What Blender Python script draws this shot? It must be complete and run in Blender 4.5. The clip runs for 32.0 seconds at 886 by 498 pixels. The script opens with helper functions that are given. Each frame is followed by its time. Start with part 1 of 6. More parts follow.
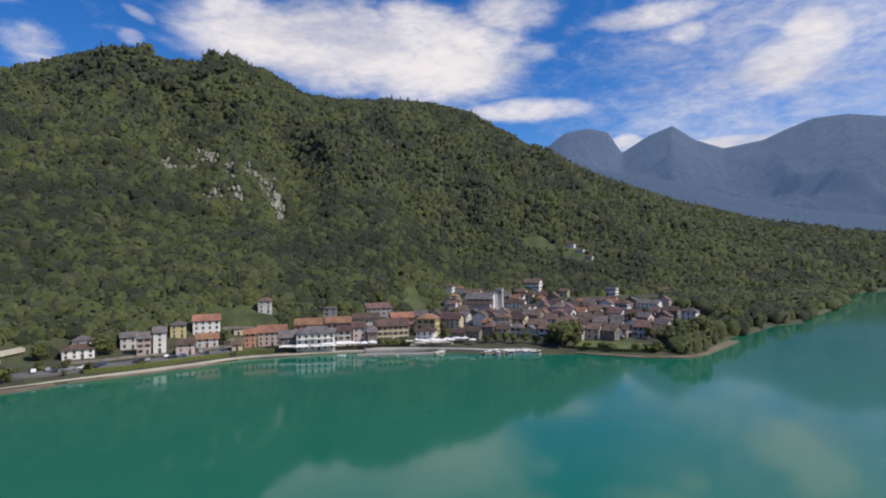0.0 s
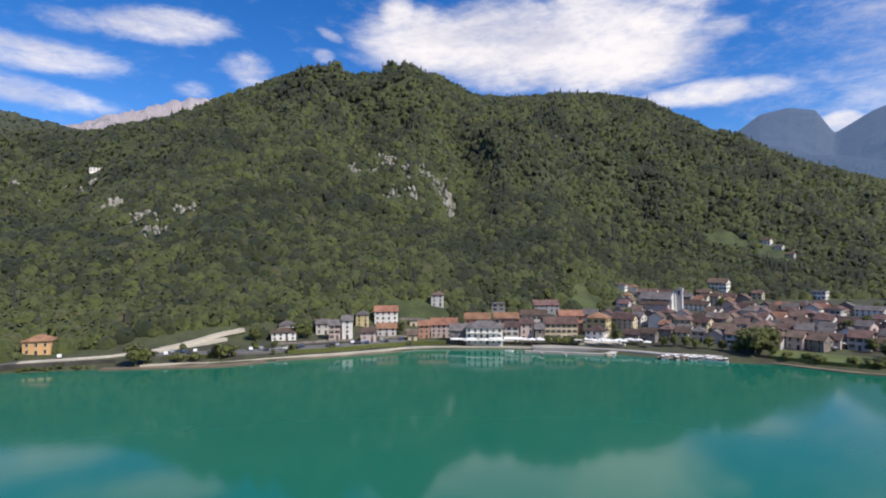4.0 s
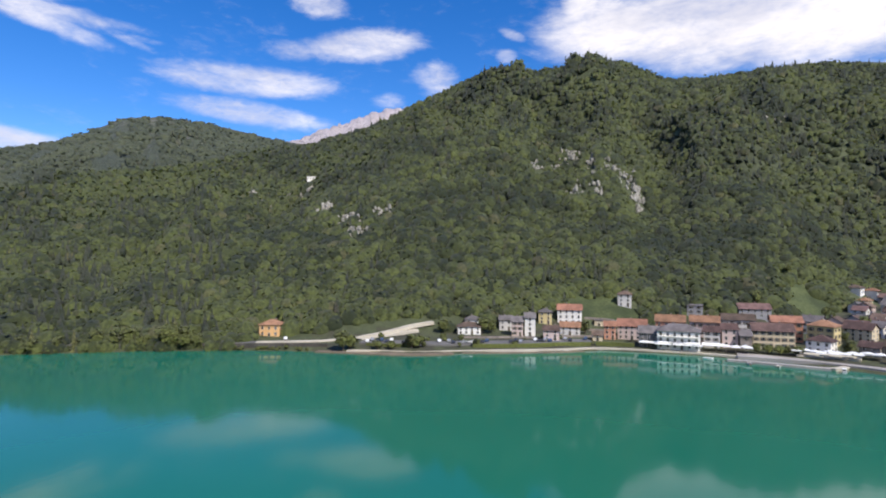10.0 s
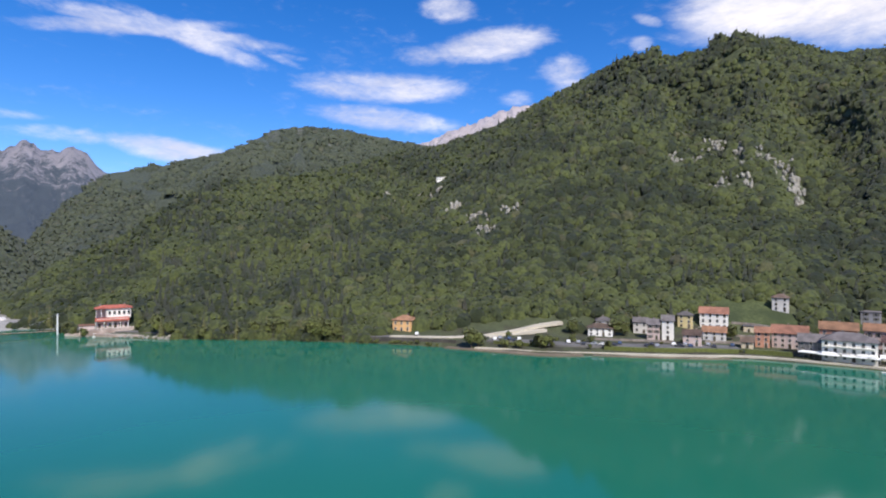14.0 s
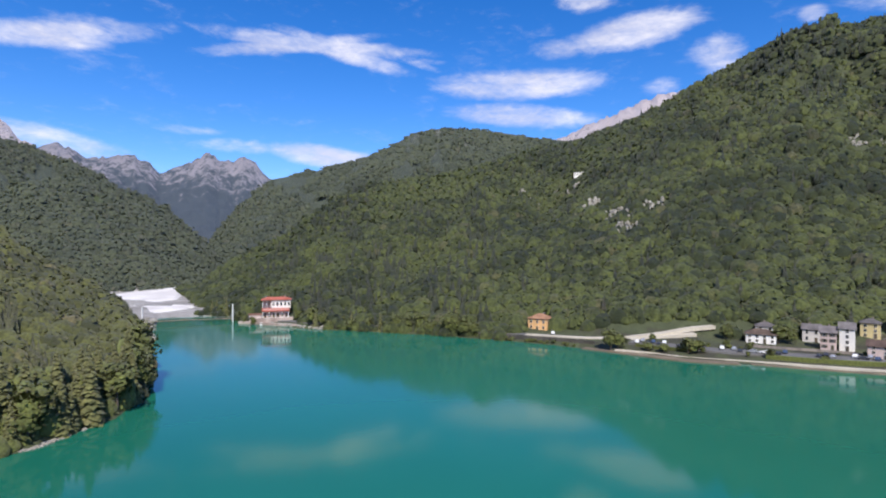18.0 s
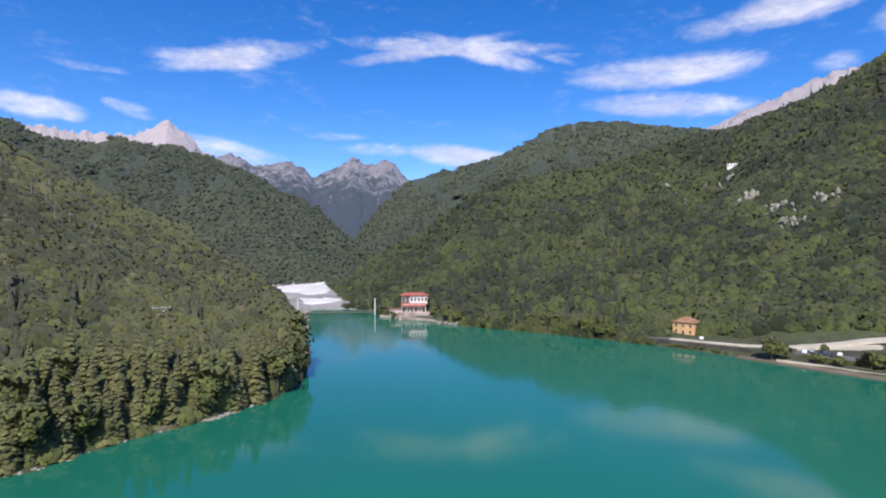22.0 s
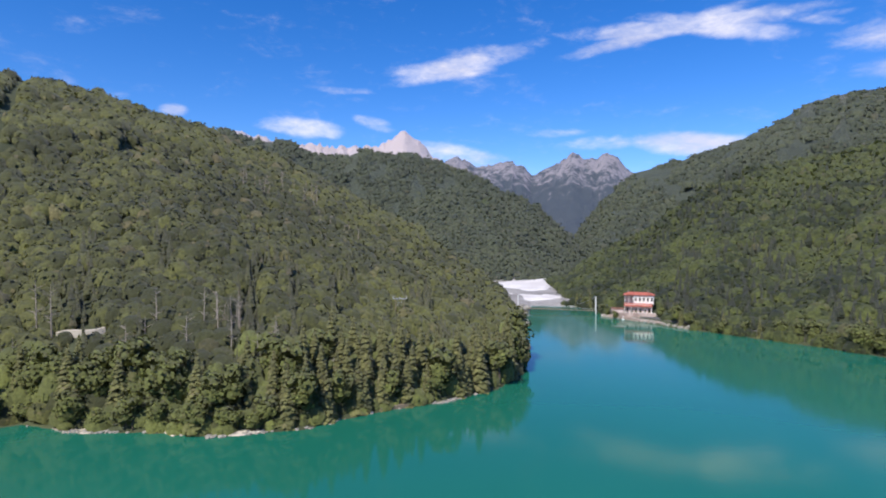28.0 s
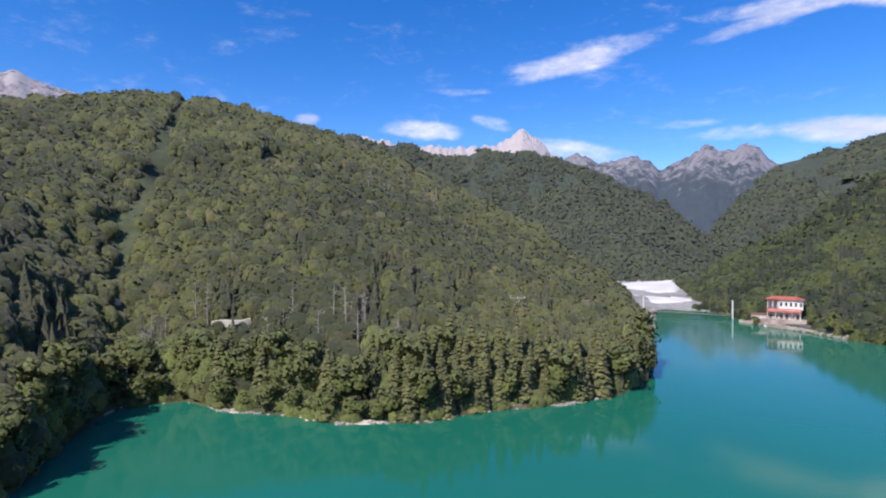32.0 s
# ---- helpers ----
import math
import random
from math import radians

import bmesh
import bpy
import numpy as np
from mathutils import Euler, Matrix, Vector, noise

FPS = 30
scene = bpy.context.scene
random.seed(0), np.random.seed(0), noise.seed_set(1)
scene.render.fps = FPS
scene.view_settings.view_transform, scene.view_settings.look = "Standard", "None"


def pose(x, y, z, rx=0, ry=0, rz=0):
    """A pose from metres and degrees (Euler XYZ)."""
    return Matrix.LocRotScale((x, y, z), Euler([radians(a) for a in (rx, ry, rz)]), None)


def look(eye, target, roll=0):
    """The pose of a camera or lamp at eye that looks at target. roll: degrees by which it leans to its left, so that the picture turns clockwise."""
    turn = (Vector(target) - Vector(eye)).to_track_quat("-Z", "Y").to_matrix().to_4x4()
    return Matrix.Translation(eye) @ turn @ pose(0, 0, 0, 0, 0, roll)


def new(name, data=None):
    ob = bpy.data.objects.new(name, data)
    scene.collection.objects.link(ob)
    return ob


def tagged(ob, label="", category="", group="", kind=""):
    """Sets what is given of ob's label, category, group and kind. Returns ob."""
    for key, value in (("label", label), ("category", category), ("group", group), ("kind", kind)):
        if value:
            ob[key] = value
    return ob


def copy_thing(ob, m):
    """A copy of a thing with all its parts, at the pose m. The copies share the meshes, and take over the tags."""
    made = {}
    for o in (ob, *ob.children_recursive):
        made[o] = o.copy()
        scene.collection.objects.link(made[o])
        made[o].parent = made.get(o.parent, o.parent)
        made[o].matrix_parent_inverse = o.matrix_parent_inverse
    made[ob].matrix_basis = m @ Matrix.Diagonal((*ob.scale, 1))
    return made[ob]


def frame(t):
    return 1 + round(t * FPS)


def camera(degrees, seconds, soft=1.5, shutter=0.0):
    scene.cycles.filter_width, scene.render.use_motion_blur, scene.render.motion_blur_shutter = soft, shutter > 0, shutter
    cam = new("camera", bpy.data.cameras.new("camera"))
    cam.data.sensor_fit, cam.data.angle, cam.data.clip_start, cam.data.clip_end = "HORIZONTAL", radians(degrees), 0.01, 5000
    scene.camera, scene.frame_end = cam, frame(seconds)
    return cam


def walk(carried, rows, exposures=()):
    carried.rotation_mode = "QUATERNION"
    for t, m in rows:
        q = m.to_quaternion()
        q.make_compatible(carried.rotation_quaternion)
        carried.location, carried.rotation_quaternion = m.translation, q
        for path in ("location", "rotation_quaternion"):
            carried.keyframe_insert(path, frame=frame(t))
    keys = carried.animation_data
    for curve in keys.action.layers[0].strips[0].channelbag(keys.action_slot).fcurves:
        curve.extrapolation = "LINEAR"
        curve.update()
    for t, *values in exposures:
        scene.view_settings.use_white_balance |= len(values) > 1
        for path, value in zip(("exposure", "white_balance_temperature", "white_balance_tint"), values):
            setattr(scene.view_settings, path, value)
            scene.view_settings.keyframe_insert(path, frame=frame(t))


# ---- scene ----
cam = camera(78.21, 32.0, soft=2.0)
# the camera hangs over the lake and turns where it is: seconds, yaw, pitch, roll
EYE = 45.0
PATH = [
    (0.0, -0.00, 0.98, 0.49), (0.5, 2.11, 0.95, 0.41), (1.0, 4.36, 0.91, 0.34), (1.5, 6.64, 0.87, 0.27),
    (2.0, 8.92, 0.83, 0.22), (2.5, 11.12, 0.79, 0.19), (3.0, 13.27, 0.75, 0.16), (3.5, 15.40, 0.73, 0.15),
    (5.5, 22.97, 0.64, 0.12), (6.0, 24.38, 0.62, 0.11), (6.5, 25.72, 0.60, 0.11), (7.0, 27.14, 0.58, 0.10),
    (7.5, 28.62, 0.56, 0.11), (8.0, 30.16, 0.55, 0.11), (8.5, 31.64, 0.54, 0.13), (9.0, 33.15, 0.51, 0.13),
    (9.5, 34.75, 0.49, 0.11), (10.0, 36.50, 0.47, 0.09), (10.5, 38.21, 0.45, 0.07), (11.0, 39.88, 0.43, 0.04),
    (11.5, 41.52, 0.42, 0.01), (12.0, 43.17, 0.39, 0.01), (12.5, 44.83, 0.36, 0.02), (13.0, 46.47, 0.34, 0.03),
    (13.5, 48.15, 0.34, 0.05), (14.0, 49.84, 0.33, 0.06), (14.5, 51.54, 0.32, 0.06), (16.5, 58.47, 0.19, 0.03),
    (17.0, 60.47, 0.16, 0.02), (17.5, 62.26, 0.13, 0.03), (18.0, 64.00, 0.10, 0.03), (18.5, 65.75, 0.08, 0.02),
    (19.0, 67.39, 0.07, 0.00), (19.5, 69.00, 0.05, -0.02), (20.0, 70.58, 0.01, -0.05), (20.5, 72.22, -0.01, -0.06),
    (21.0, 74.08, -0.04, -0.08), (21.5, 76.03, -0.08, -0.10), (22.0, 78.00, -0.12, -0.12), (22.5, 79.84, -0.16, -0.12),
    (23.0, 81.78, -0.19, -0.10), (23.5, 83.70, -0.23, -0.09), (24.0, 85.60, -0.26, -0.08), (24.5, 87.50, -0.30, -0.07),
    (25.0, 89.47, -0.32, -0.06), (25.5, 91.44, -0.35, -0.04), (27.5, 99.03, -0.44, 0.01), (28.0, 100.77, -0.46, 0.02),
    (28.5, 102.56, -0.45, 0.02), (29.0, 104.28, -0.47, 0.03), (29.5, 105.76, -0.48, 0.03), (30.0, 107.20, -0.50, 0.04),
    (30.5, 108.61, -0.50, 0.05), (31.0, 110.10, -0.51, 0.05), (31.5, 111.69, -0.53, 0.05), (32.0, 113.11, -0.54, 0.05),
]
walk(cam, [(t, pose(0, 0, EYE, 90 + pitch, roll, yaw)) for t, yaw, pitch, roll in PATH], [(0.0, -0.33, 6850, 10), (4.0, -0.10, 6800, 10), (9.0, 0.04, 6700, 10), (20.0, 0.05, 6560, 12), (28.0, 0.05, 6560, 13), (32.0, 0.12, 6530, 13)])

# ---- light ----
SUN_AZ, SUN_EL = -107.0, 48.0        # degrees: counter-clockwise from +y, and height
sun = new("sun", bpy.data.lights.new("sun", "SUN"))
sun.data.energy, sun.data.angle, sun.data.color = 5.0, radians(0.55), (1.0, 0.95, 0.86)
sun_way = Vector((-math.sin(radians(SUN_AZ)) * math.cos(radians(SUN_EL)), math.cos(radians(SUN_AZ)) * math.cos(radians(SUN_EL)), math.sin(radians(SUN_EL))))
sun.matrix_world = look(sun_way * 2000, (0, 0, 0))


class Nodes:
    """Short words for building node trees."""

    def __init__(self, tree):
        self.t = tree
        tree.nodes.clear()

    def add(self, kind):
        return self.t.nodes.new(kind)

    def link(self, a, b):
        self.t.links.new(a, b)

    def put(self, socket, value):
        if isinstance(value, (int, float, tuple)):
            socket.default_value = value
        else:
            self.link(value, socket)

    def math(self, op, a, b=0.0, c=0.0):
        n = self.add("ShaderNodeMath")
        n.operation = op
        for i, v in enumerate((a, b, c)):
            self.put(n.inputs[i], v)
        return n.outputs[0]

    def ramp(self, value, lo, hi, a=0.0, b=1.0):
        n = self.add("ShaderNodeMapRange")
        n.interpolation_type = "SMOOTHSTEP"
        for i, v in enumerate((value, lo, hi, a, b)):
            self.put(n.inputs[i], v)
        return n.outputs[0]

    def mix(self, fac, a, b, blend="MIX"):
        n = self.add("ShaderNodeMix")
        n.data_type, n.blend_type = "RGBA", blend
        self.put(n.inputs[0], fac)
        self.put(n.inputs[6], a if not isinstance(a, tuple) else (*a[:3], 1.0))
        self.put(n.inputs[7], b if not isinstance(b, tuple) else (*b[:3], 1.0))
        return n.outputs[2]

    def noise(self, scale, detail=4.0, rough=0.55, vector=None, distortion=0.0):
        n = self.add("ShaderNodeTexNoise")
        n.inputs["Scale"].default_value, n.inputs["Detail"].default_value = scale, detail
        n.inputs["Roughness"].default_value, n.inputs["Distortion"].default_value = rough, distortion
        if vector is not None:
            self.link(vector, n.inputs["Vector"])
        return n.outputs["Fac"]


# sky with the clouds of that morning: az, el, half width, half height, slant (degrees; falling to the right), density
CLOUDS = [
    (18.5, 21.4, 6.9, 2.6, 0, 1), (9.8, 21.1, 9.6, 3.7, 0, 1), (0.3, 20.0, 7.9, 3.8, 0, 1), (22.1, 23.3, 1.8, 1.8, 0, 0.85), (3.3, 23.5, 4.5, 1.9, 0, 0.9), (-9.0, 15.0, 5.9, 1.0, 0, 0.85), (-9.6, 20.5, 2.1, 0.9, 0, 0.6), (-7.6, 24.1, 4.3, 1.6, 0, 0.75),
    (-21.7, 22.5, 5.5, 1.0, 0, 0.8), (-24.5, 20.6, 1.8, 1.0, 0, 0.75), (-32.1, 16.7, 3.8, 2.3, -15, 1), (-34.7, 18.4, 2.7, 2.4, 0, 1), (-28.3, 10.4, 4.4, 0.7, 0, 0.9), (-18.8, 11.1, 1.6, 0.9, 0, 0.85), (37.1, 17.5, 1.8, 1.3, 0, 0.5),
    (29.1, 21.7, 1.3, 0.4, 20, 0.45), (74.5, 19.7, 5.8, 0.8, 14, 0.75), (67.5, 19.2, 2.7, 0.4, 18, 0.5), (56.3, 16.6, 7.2, 1.25, 0, 0.72), (55.8, 13.7, 6.6, 1.0, 5, 0.66), (44.9, 20.7, 5.4, 1.3, -6, 0.8), (51.8, 19.8, 2.7, 0.8, 0, 0.55), (49.3, 24.1, 2.5, 1.1, 0, 0.7),
    (37.1, 18.0, 2.1, 1.3, 0, 0.5), (42.2, 15.6, 1.5, 0.7, 0, 0.4), (29.8, 19.8, 0.9, 0.6, 0, 0.4), (76.6, 9.4, 4.0, 0.8, 5, 0.9), (100.7, 17.6, 4.3, 0.8, -4, 0.8), (95.3, 19.2, 3.9, 0.7, 0, 0.5), (76.7, 20.1, 9.3, 0.7, 2, 0.75), (67.3, 19.2, 3.3, 0.3, 4, 0.4),
    (37.5, 17.6, 1.6, 1.2, -40, 0.4), (76.4, 9.7, 4.5, 0.8, 5, 0.95), (84.9, 10.1, 3.3, 0.6, 0, 0.55), (88.8, 11.3, 2.6, 0.4, 0, 0.4), (98.8, 9.2, 4.7, 0.9, 10, 0.65), (107.8, 12.4, 1.6, 0.6, 12, 0.5), (112.8, 11.5, 1.5, 0.6, 8, 0.65),
    # the last, very wide entry is no cloud: thin haze brightening the sky
    (110.2, 15.5, 2.2, 0.2, 3, 0.35), (100.2, 17.9, 4.8, 0.9, -14, 0.8), (94.5, 18.9, 3.8, 0.7, -14, 0.5), (79.8, 19.8, 7.4, 0.6, -9, 0.7), (115.2, 11.7, 3.5, 0.8, 2, 0.8), (108.1, 12.4, 1.9, 0.5, 15, 0.5), (127.0, 12.5, 1.1, 0.5, 0, 0.7), (111.0, 15.5, 2.4, 0.3, 0, 0.35), (-46.0, 16.0, 26.0, 13.0, 0, 0.58)]
world = bpy.data.worlds.new("sky")
scene.world = world
world.use_nodes = True
w = Nodes(world.node_tree)
place = w.add("ShaderNodeTexCoord").outputs["Generated"]
split = w.add("ShaderNodeSeparateXYZ")
w.link(place, split.inputs[0])
az = w.math("MULTIPLY", w.math("ARCTAN2", w.math("MULTIPLY", split.outputs[0], -1.0), split.outputs[1]), 180 / math.pi)
el = w.math("MULTIPLY", w.math("ARCSINE", split.outputs[2]), 180 / math.pi)
sky = w.add("ShaderNodeTexSky")
sky.sky_type, sky.sun_disc = "NISHITA", False
sky.sun_elevation, sky.sun_rotation = radians(SUN_EL), radians(-SUN_AZ)
sky.air_density, sky.dust_density, sky.ozone_density, sky.altitude = 1.0, 0.3, 3.0, 400
flat = w.add("ShaderNodeMapping")
flat.inputs["Scale"].default_value = (1.0, 1.0, 2.6)
w.link(place, flat.inputs[0])
fine = w.noise(7.0, 10.0, 0.66, flat.outputs[0], 0.6)
broad = w.noise(2.6, 5.0, 0.55, flat.outputs[0], 0.2)
# unseen cloud cover behind the camera, added as fill for the slopes
cover = w.ramp(w.math("ADD", broad, w.math("MULTIPLY", w.math("MAXIMUM", w.math("SUBTRACT", w.math("ABSOLUTE", w.math("SUBTRACT", az, 52.0)), 108.0), 0.0), 0.006)), 0.88, 1.06, 0.0, 0.75)
for a, e, wide, high, slant, dense in CLOUDS:
    dx, dy = w.math("SUBTRACT", az, float(a)), w.math("SUBTRACT", el, float(e))
    if slant:
        c, q = math.cos(radians(slant)), math.sin(radians(slant))
        dx, dy = w.math("ADD", w.math("MULTIPLY", dx, c), w.math("MULTIPLY", dy, q)), w.math("SUBTRACT", w.math("MULTIPLY", dy, c), w.math("MULTIPLY", dx, q))
    d = w.math("ADD", w.math("POWER", w.math("ABSOLUTE", w.math("DIVIDE", dx, float(wide))), 2.0), w.math("POWER", w.math("ABSOLUTE", w.math("DIVIDE", dy, float(high))), 2.0))
    cover = w.math("MAXIMUM", cover, w.ramp(d, 2.4, 0.0, 0.0, dense * (0.86 if a > 60 else 1.0)))
puffs = w.math("ADD", w.math("ADD", w.math("MULTIPLY", fine, 0.5), w.math("MULTIPLY", w.noise(22.0, 6.0, 0.62, flat.outputs[0], 0.5), 0.35)), w.math("MULTIPLY", w.noise(60.0, 4.0, 0.6, flat.outputs[0], 0.3), 0.15))
mask = w.ramp(w.math("ADD", cover, w.math("MULTIPLY", w.math("SUBTRACT", puffs, 0.5), 2.0)), 0.02, 1.2)
blue = w.add("ShaderNodeHueSaturation")
blue.inputs["Saturation"].default_value, blue.inputs["Value"].default_value = 1.38, 1.19
w.link(sky.outputs[0], blue.inputs["Color"])
shade = w.mix(w.ramp(w.noise(5.0, 6.0, 0.6, flat.outputs[0]), 0.38, 0.62), (6.6, 6.7, 7.9), (9.3, 9.05, 9.5))
back = w.add("ShaderNodeBackground")
back.inputs["Strength"].default_value = 0.115
tint = w.mix(1.0, blue.outputs[0], (0.92, 0.97, 1.27), "MULTIPLY")
w.link(w.mix(mask, tint, shade), back.inputs[0])
w.link(back.outputs[0], w.add("ShaderNodeOutputWorld").inputs[0])

# ---- materials ----
def material(name, base, rough=0.8, vary=0.25, scale=1.0, bump=0.0, second=None, metal=0.0, each=0.0, island=0.0):
    """A surface of a base colour that varies in two sizes (scale: spots to the metre), with a fine relief; each/island: change from piece to piece."""
    m = bpy.data.materials.new(name)
    m.use_nodes = True
    n = Nodes(m.node_tree)
    at = n.add("ShaderNodeTexCoord").outputs["Object"]
    coarse, fine = n.noise(scale * 0.22, 3.0, 0.5, at), n.noise(scale * 2.3, 5.0, 0.65, at)
    dark = tuple(c * (1 - vary) for c in base)
    light = second or tuple(min(1.0, c * (1 + vary)) for c in base)
    color = n.mix(n.ramp(coarse, 0.35, 0.65), dark, light)
    color = n.mix(n.ramp(fine, 0.3, 0.7, 0.0, 0.7), color, tuple(c * (1 - 1.2 * vary) for c in base))
    if each or island:
        src = n.add("ShaderNodeObjectInfo").outputs["Random"] if each else n.add("ShaderNodeNewGeometry").outputs["Random Per Island"]
        amount = each or island
        hsv = n.add("ShaderNodeHueSaturation")
        n.link(color, hsv.inputs["Color"])
        n.link(n.ramp(src, 0.0, 1.0, 1 - amount, 1 + amount), hsv.inputs["Value"])
        n.link(n.ramp(n.math("FRACT", n.math("MULTIPLY", src, 7.31)), 0.0, 1.0, 0.5 - amount * 0.06, 0.5 + amount * 0.06), hsv.inputs["Hue"])
        color = hsv.outputs[0]
    b = n.add("ShaderNodeBsdfPrincipled")
    n.put(b.inputs["Base Color"], color)
    n.put(b.inputs["Roughness"], n.ramp(fine, 0.2, 0.8, max(0.02, rough - 0.12), min(1.0, rough + 0.1)))
    b.inputs["Metallic"].default_value = metal
    if bump:
        r = n.add("ShaderNodeBump")
        r.inputs["Strength"].default_value, r.inputs["Distance"].default_value = 0.8, bump
        n.link(fine, r.inputs["Height"])
        n.link(r.outputs[0], b.inputs["Normal"])
    n.link(b.outputs[0], n.add("ShaderNodeOutputMaterial").inputs[0])
    return m


def foliage(name, dark, light, dry, leaf, thin=0.34, gloss=0.16):
    """Leaves: every crown or clump has a green of its own, mottled by leaf-sized light and dark."""
    m = bpy.data.materials.new(name)
    m.use_nodes = True
    n = Nodes(m.node_tree)
    at = n.add("ShaderNodeTexCoord").outputs["Object"]
    own = n.add("ShaderNodeNewGeometry").outputs["Random Per Island"]
    stand, mottled = n.math("ADD", n.math("ADD", n.math("MULTIPLY", n.noise(0.030, 3.0, 0.6, at), 0.42), n.math("MULTIPLY", n.noise(0.011, 2.0, 0.5, at), 0.36)), n.math("MULTIPLY", n.noise(0.0042, 2.0, 0.5, at), 0.22)), n.noise(leaf, 3.0, 0.7, at)
    color = n.mix(n.ramp(n.math("ADD", n.math("MULTIPLY", own, 0.6), n.math("MULTIPLY", stand, 2.9)), 1.38, 2.08), dark, light)
    color = n.mix(n.ramp(n.math("FRACT", n.math("MULTIPLY", own, 13.7)), 0.93, 1.0, 0.0, 0.6), color, dry)
    color = n.mix(n.ramp(mottled, 0.36, 0.62, 0.6, 0.0), color, tuple(c * 0.6 for c in dark))
    b = n.add("ShaderNodeBsdfPrincipled")
    n.link(color, b.inputs["Base Color"])
    b.inputs["Roughness"].default_value = 0.68
    b.inputs["Specular IOR Level"].default_value = gloss
    b.inputs["Sheen Weight"].default_value, b.inputs["Sheen Roughness"].default_value = 0.12, 0.6
    r = n.add("ShaderNodeBump")
    r.inputs["Strength"].default_value, r.inputs["Distance"].default_value = 0.9, 0.4 / leaf
    n.link(mottled, r.inputs["Height"])
    n.link(r.outputs[0], b.inputs["Normal"])
    glow = n.add("ShaderNodeBsdfTranslucent")
    n.link(n.mix(0.35, color, light), glow.inputs["Color"])
    both = n.add("ShaderNodeMixShader")
    both.inputs[0].default_value = thin
    n.link(b.outputs[0], both.inputs[1])
    n.link(glow.outputs[0], both.inputs[2])
    n.link(both.outputs[0], n.add("ShaderNodeOutputMaterial").inputs[0])
    return m


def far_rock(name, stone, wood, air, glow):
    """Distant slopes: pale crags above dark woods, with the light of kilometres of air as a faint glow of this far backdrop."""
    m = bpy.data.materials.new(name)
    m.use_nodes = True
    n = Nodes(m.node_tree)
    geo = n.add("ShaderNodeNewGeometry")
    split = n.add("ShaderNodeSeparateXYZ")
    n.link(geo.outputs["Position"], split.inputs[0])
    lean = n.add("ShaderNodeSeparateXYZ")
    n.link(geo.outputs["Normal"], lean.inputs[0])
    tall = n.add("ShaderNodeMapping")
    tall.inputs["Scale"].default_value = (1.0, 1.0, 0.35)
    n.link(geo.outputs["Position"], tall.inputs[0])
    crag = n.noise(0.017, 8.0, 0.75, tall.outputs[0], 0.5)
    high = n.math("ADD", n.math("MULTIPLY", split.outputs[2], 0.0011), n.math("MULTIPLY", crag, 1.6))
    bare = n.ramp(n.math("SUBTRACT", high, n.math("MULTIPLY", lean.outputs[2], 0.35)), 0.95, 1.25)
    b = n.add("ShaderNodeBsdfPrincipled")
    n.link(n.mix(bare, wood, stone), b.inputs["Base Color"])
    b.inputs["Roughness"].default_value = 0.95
    # bluish emission put in for haze; the slopes themselves give no light
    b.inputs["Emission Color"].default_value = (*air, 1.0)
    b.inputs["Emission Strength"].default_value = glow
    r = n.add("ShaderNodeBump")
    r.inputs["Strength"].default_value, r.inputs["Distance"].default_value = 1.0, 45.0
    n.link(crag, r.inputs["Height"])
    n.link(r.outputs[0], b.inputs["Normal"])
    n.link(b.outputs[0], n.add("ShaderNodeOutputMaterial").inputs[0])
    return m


def water_material():
    m = bpy.data.materials.new("lake_water")
    m.use_nodes = True
    n = Nodes(m.node_tree)
    at = n.add("ShaderNodeTexCoord").outputs["Object"]
    silt = n.noise(0.006, 4.0, 0.55, at)
    b = n.add("ShaderNodeBsdfPrincipled")
    n.link(n.mix(n.ramp(silt, 0.35, 0.7), (0.010, 0.130, 0.084), (0.012, 0.146, 0.098)), b.inputs["Base Color"])
    b.inputs["Roughness"].default_value, b.inputs["IOR"].default_value = 0.07, 1.33
    ripple = n.add("ShaderNodeMapping")
    ripple.inputs["Scale"].default_value = (1.0, 0.6, 1.0)
    n.link(at, ripple.inputs[0])
    r = n.add("ShaderNodeBump")
    r.inputs["Strength"].default_value, r.inputs["Distance"].default_value = 0.05, 0.2
    n.link(n.noise(0.5, 3.0, 0.55, ripple.outputs[0]), r.inputs["Height"])
    n.link(r.outputs[0], b.inputs["Normal"])
    n.link(b.outputs[0], n.add("ShaderNodeOutputMaterial").inputs[0])
    return m


GRASS = material("meadow_grass", (0.055, 0.078, 0.024), 0.9, 0.4, 0.3, 0.15, (0.088, 0.108, 0.036))
LAWN = material("mown_lawn", (0.105, 0.145, 0.035), 0.9, 0.3, 0.3, 0.1, (0.15, 0.18, 0.05))
EARTH = material("town_ground", (0.075, 0.072, 0.045), 0.95, 0.4, 0.4, 0.1, (0.075, 0.09, 0.035))
FLOOR = material("forest_floor", (0.060, 0.072, 0.032), 0.95, 0.35, 0.1, 0.3)
WATER = water_material()
LEAF = foliage("broad_leaves", (0.027, 0.038, 0.016), (0.124, 0.148, 0.042), (0.18, 0.16, 0.08), 0.5)
LEAF_NEAR = foliage("headland_leaves", (0.054, 0.060, 0.024), (0.146, 0.154, 0.044), (0.26, 0.21, 0.11), 0.9, 0.22, 0.12)
# greyed, paler green: the haze over the far woods is in this colour
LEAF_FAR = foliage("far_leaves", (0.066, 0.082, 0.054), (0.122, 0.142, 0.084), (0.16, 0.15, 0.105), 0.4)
LEAF_FINE = foliage("shore_leaves", (0.104, 0.120, 0.038), (0.205, 0.235, 0.062), (0.17, 0.14, 0.075), 1.3, 0.22, 0.12)
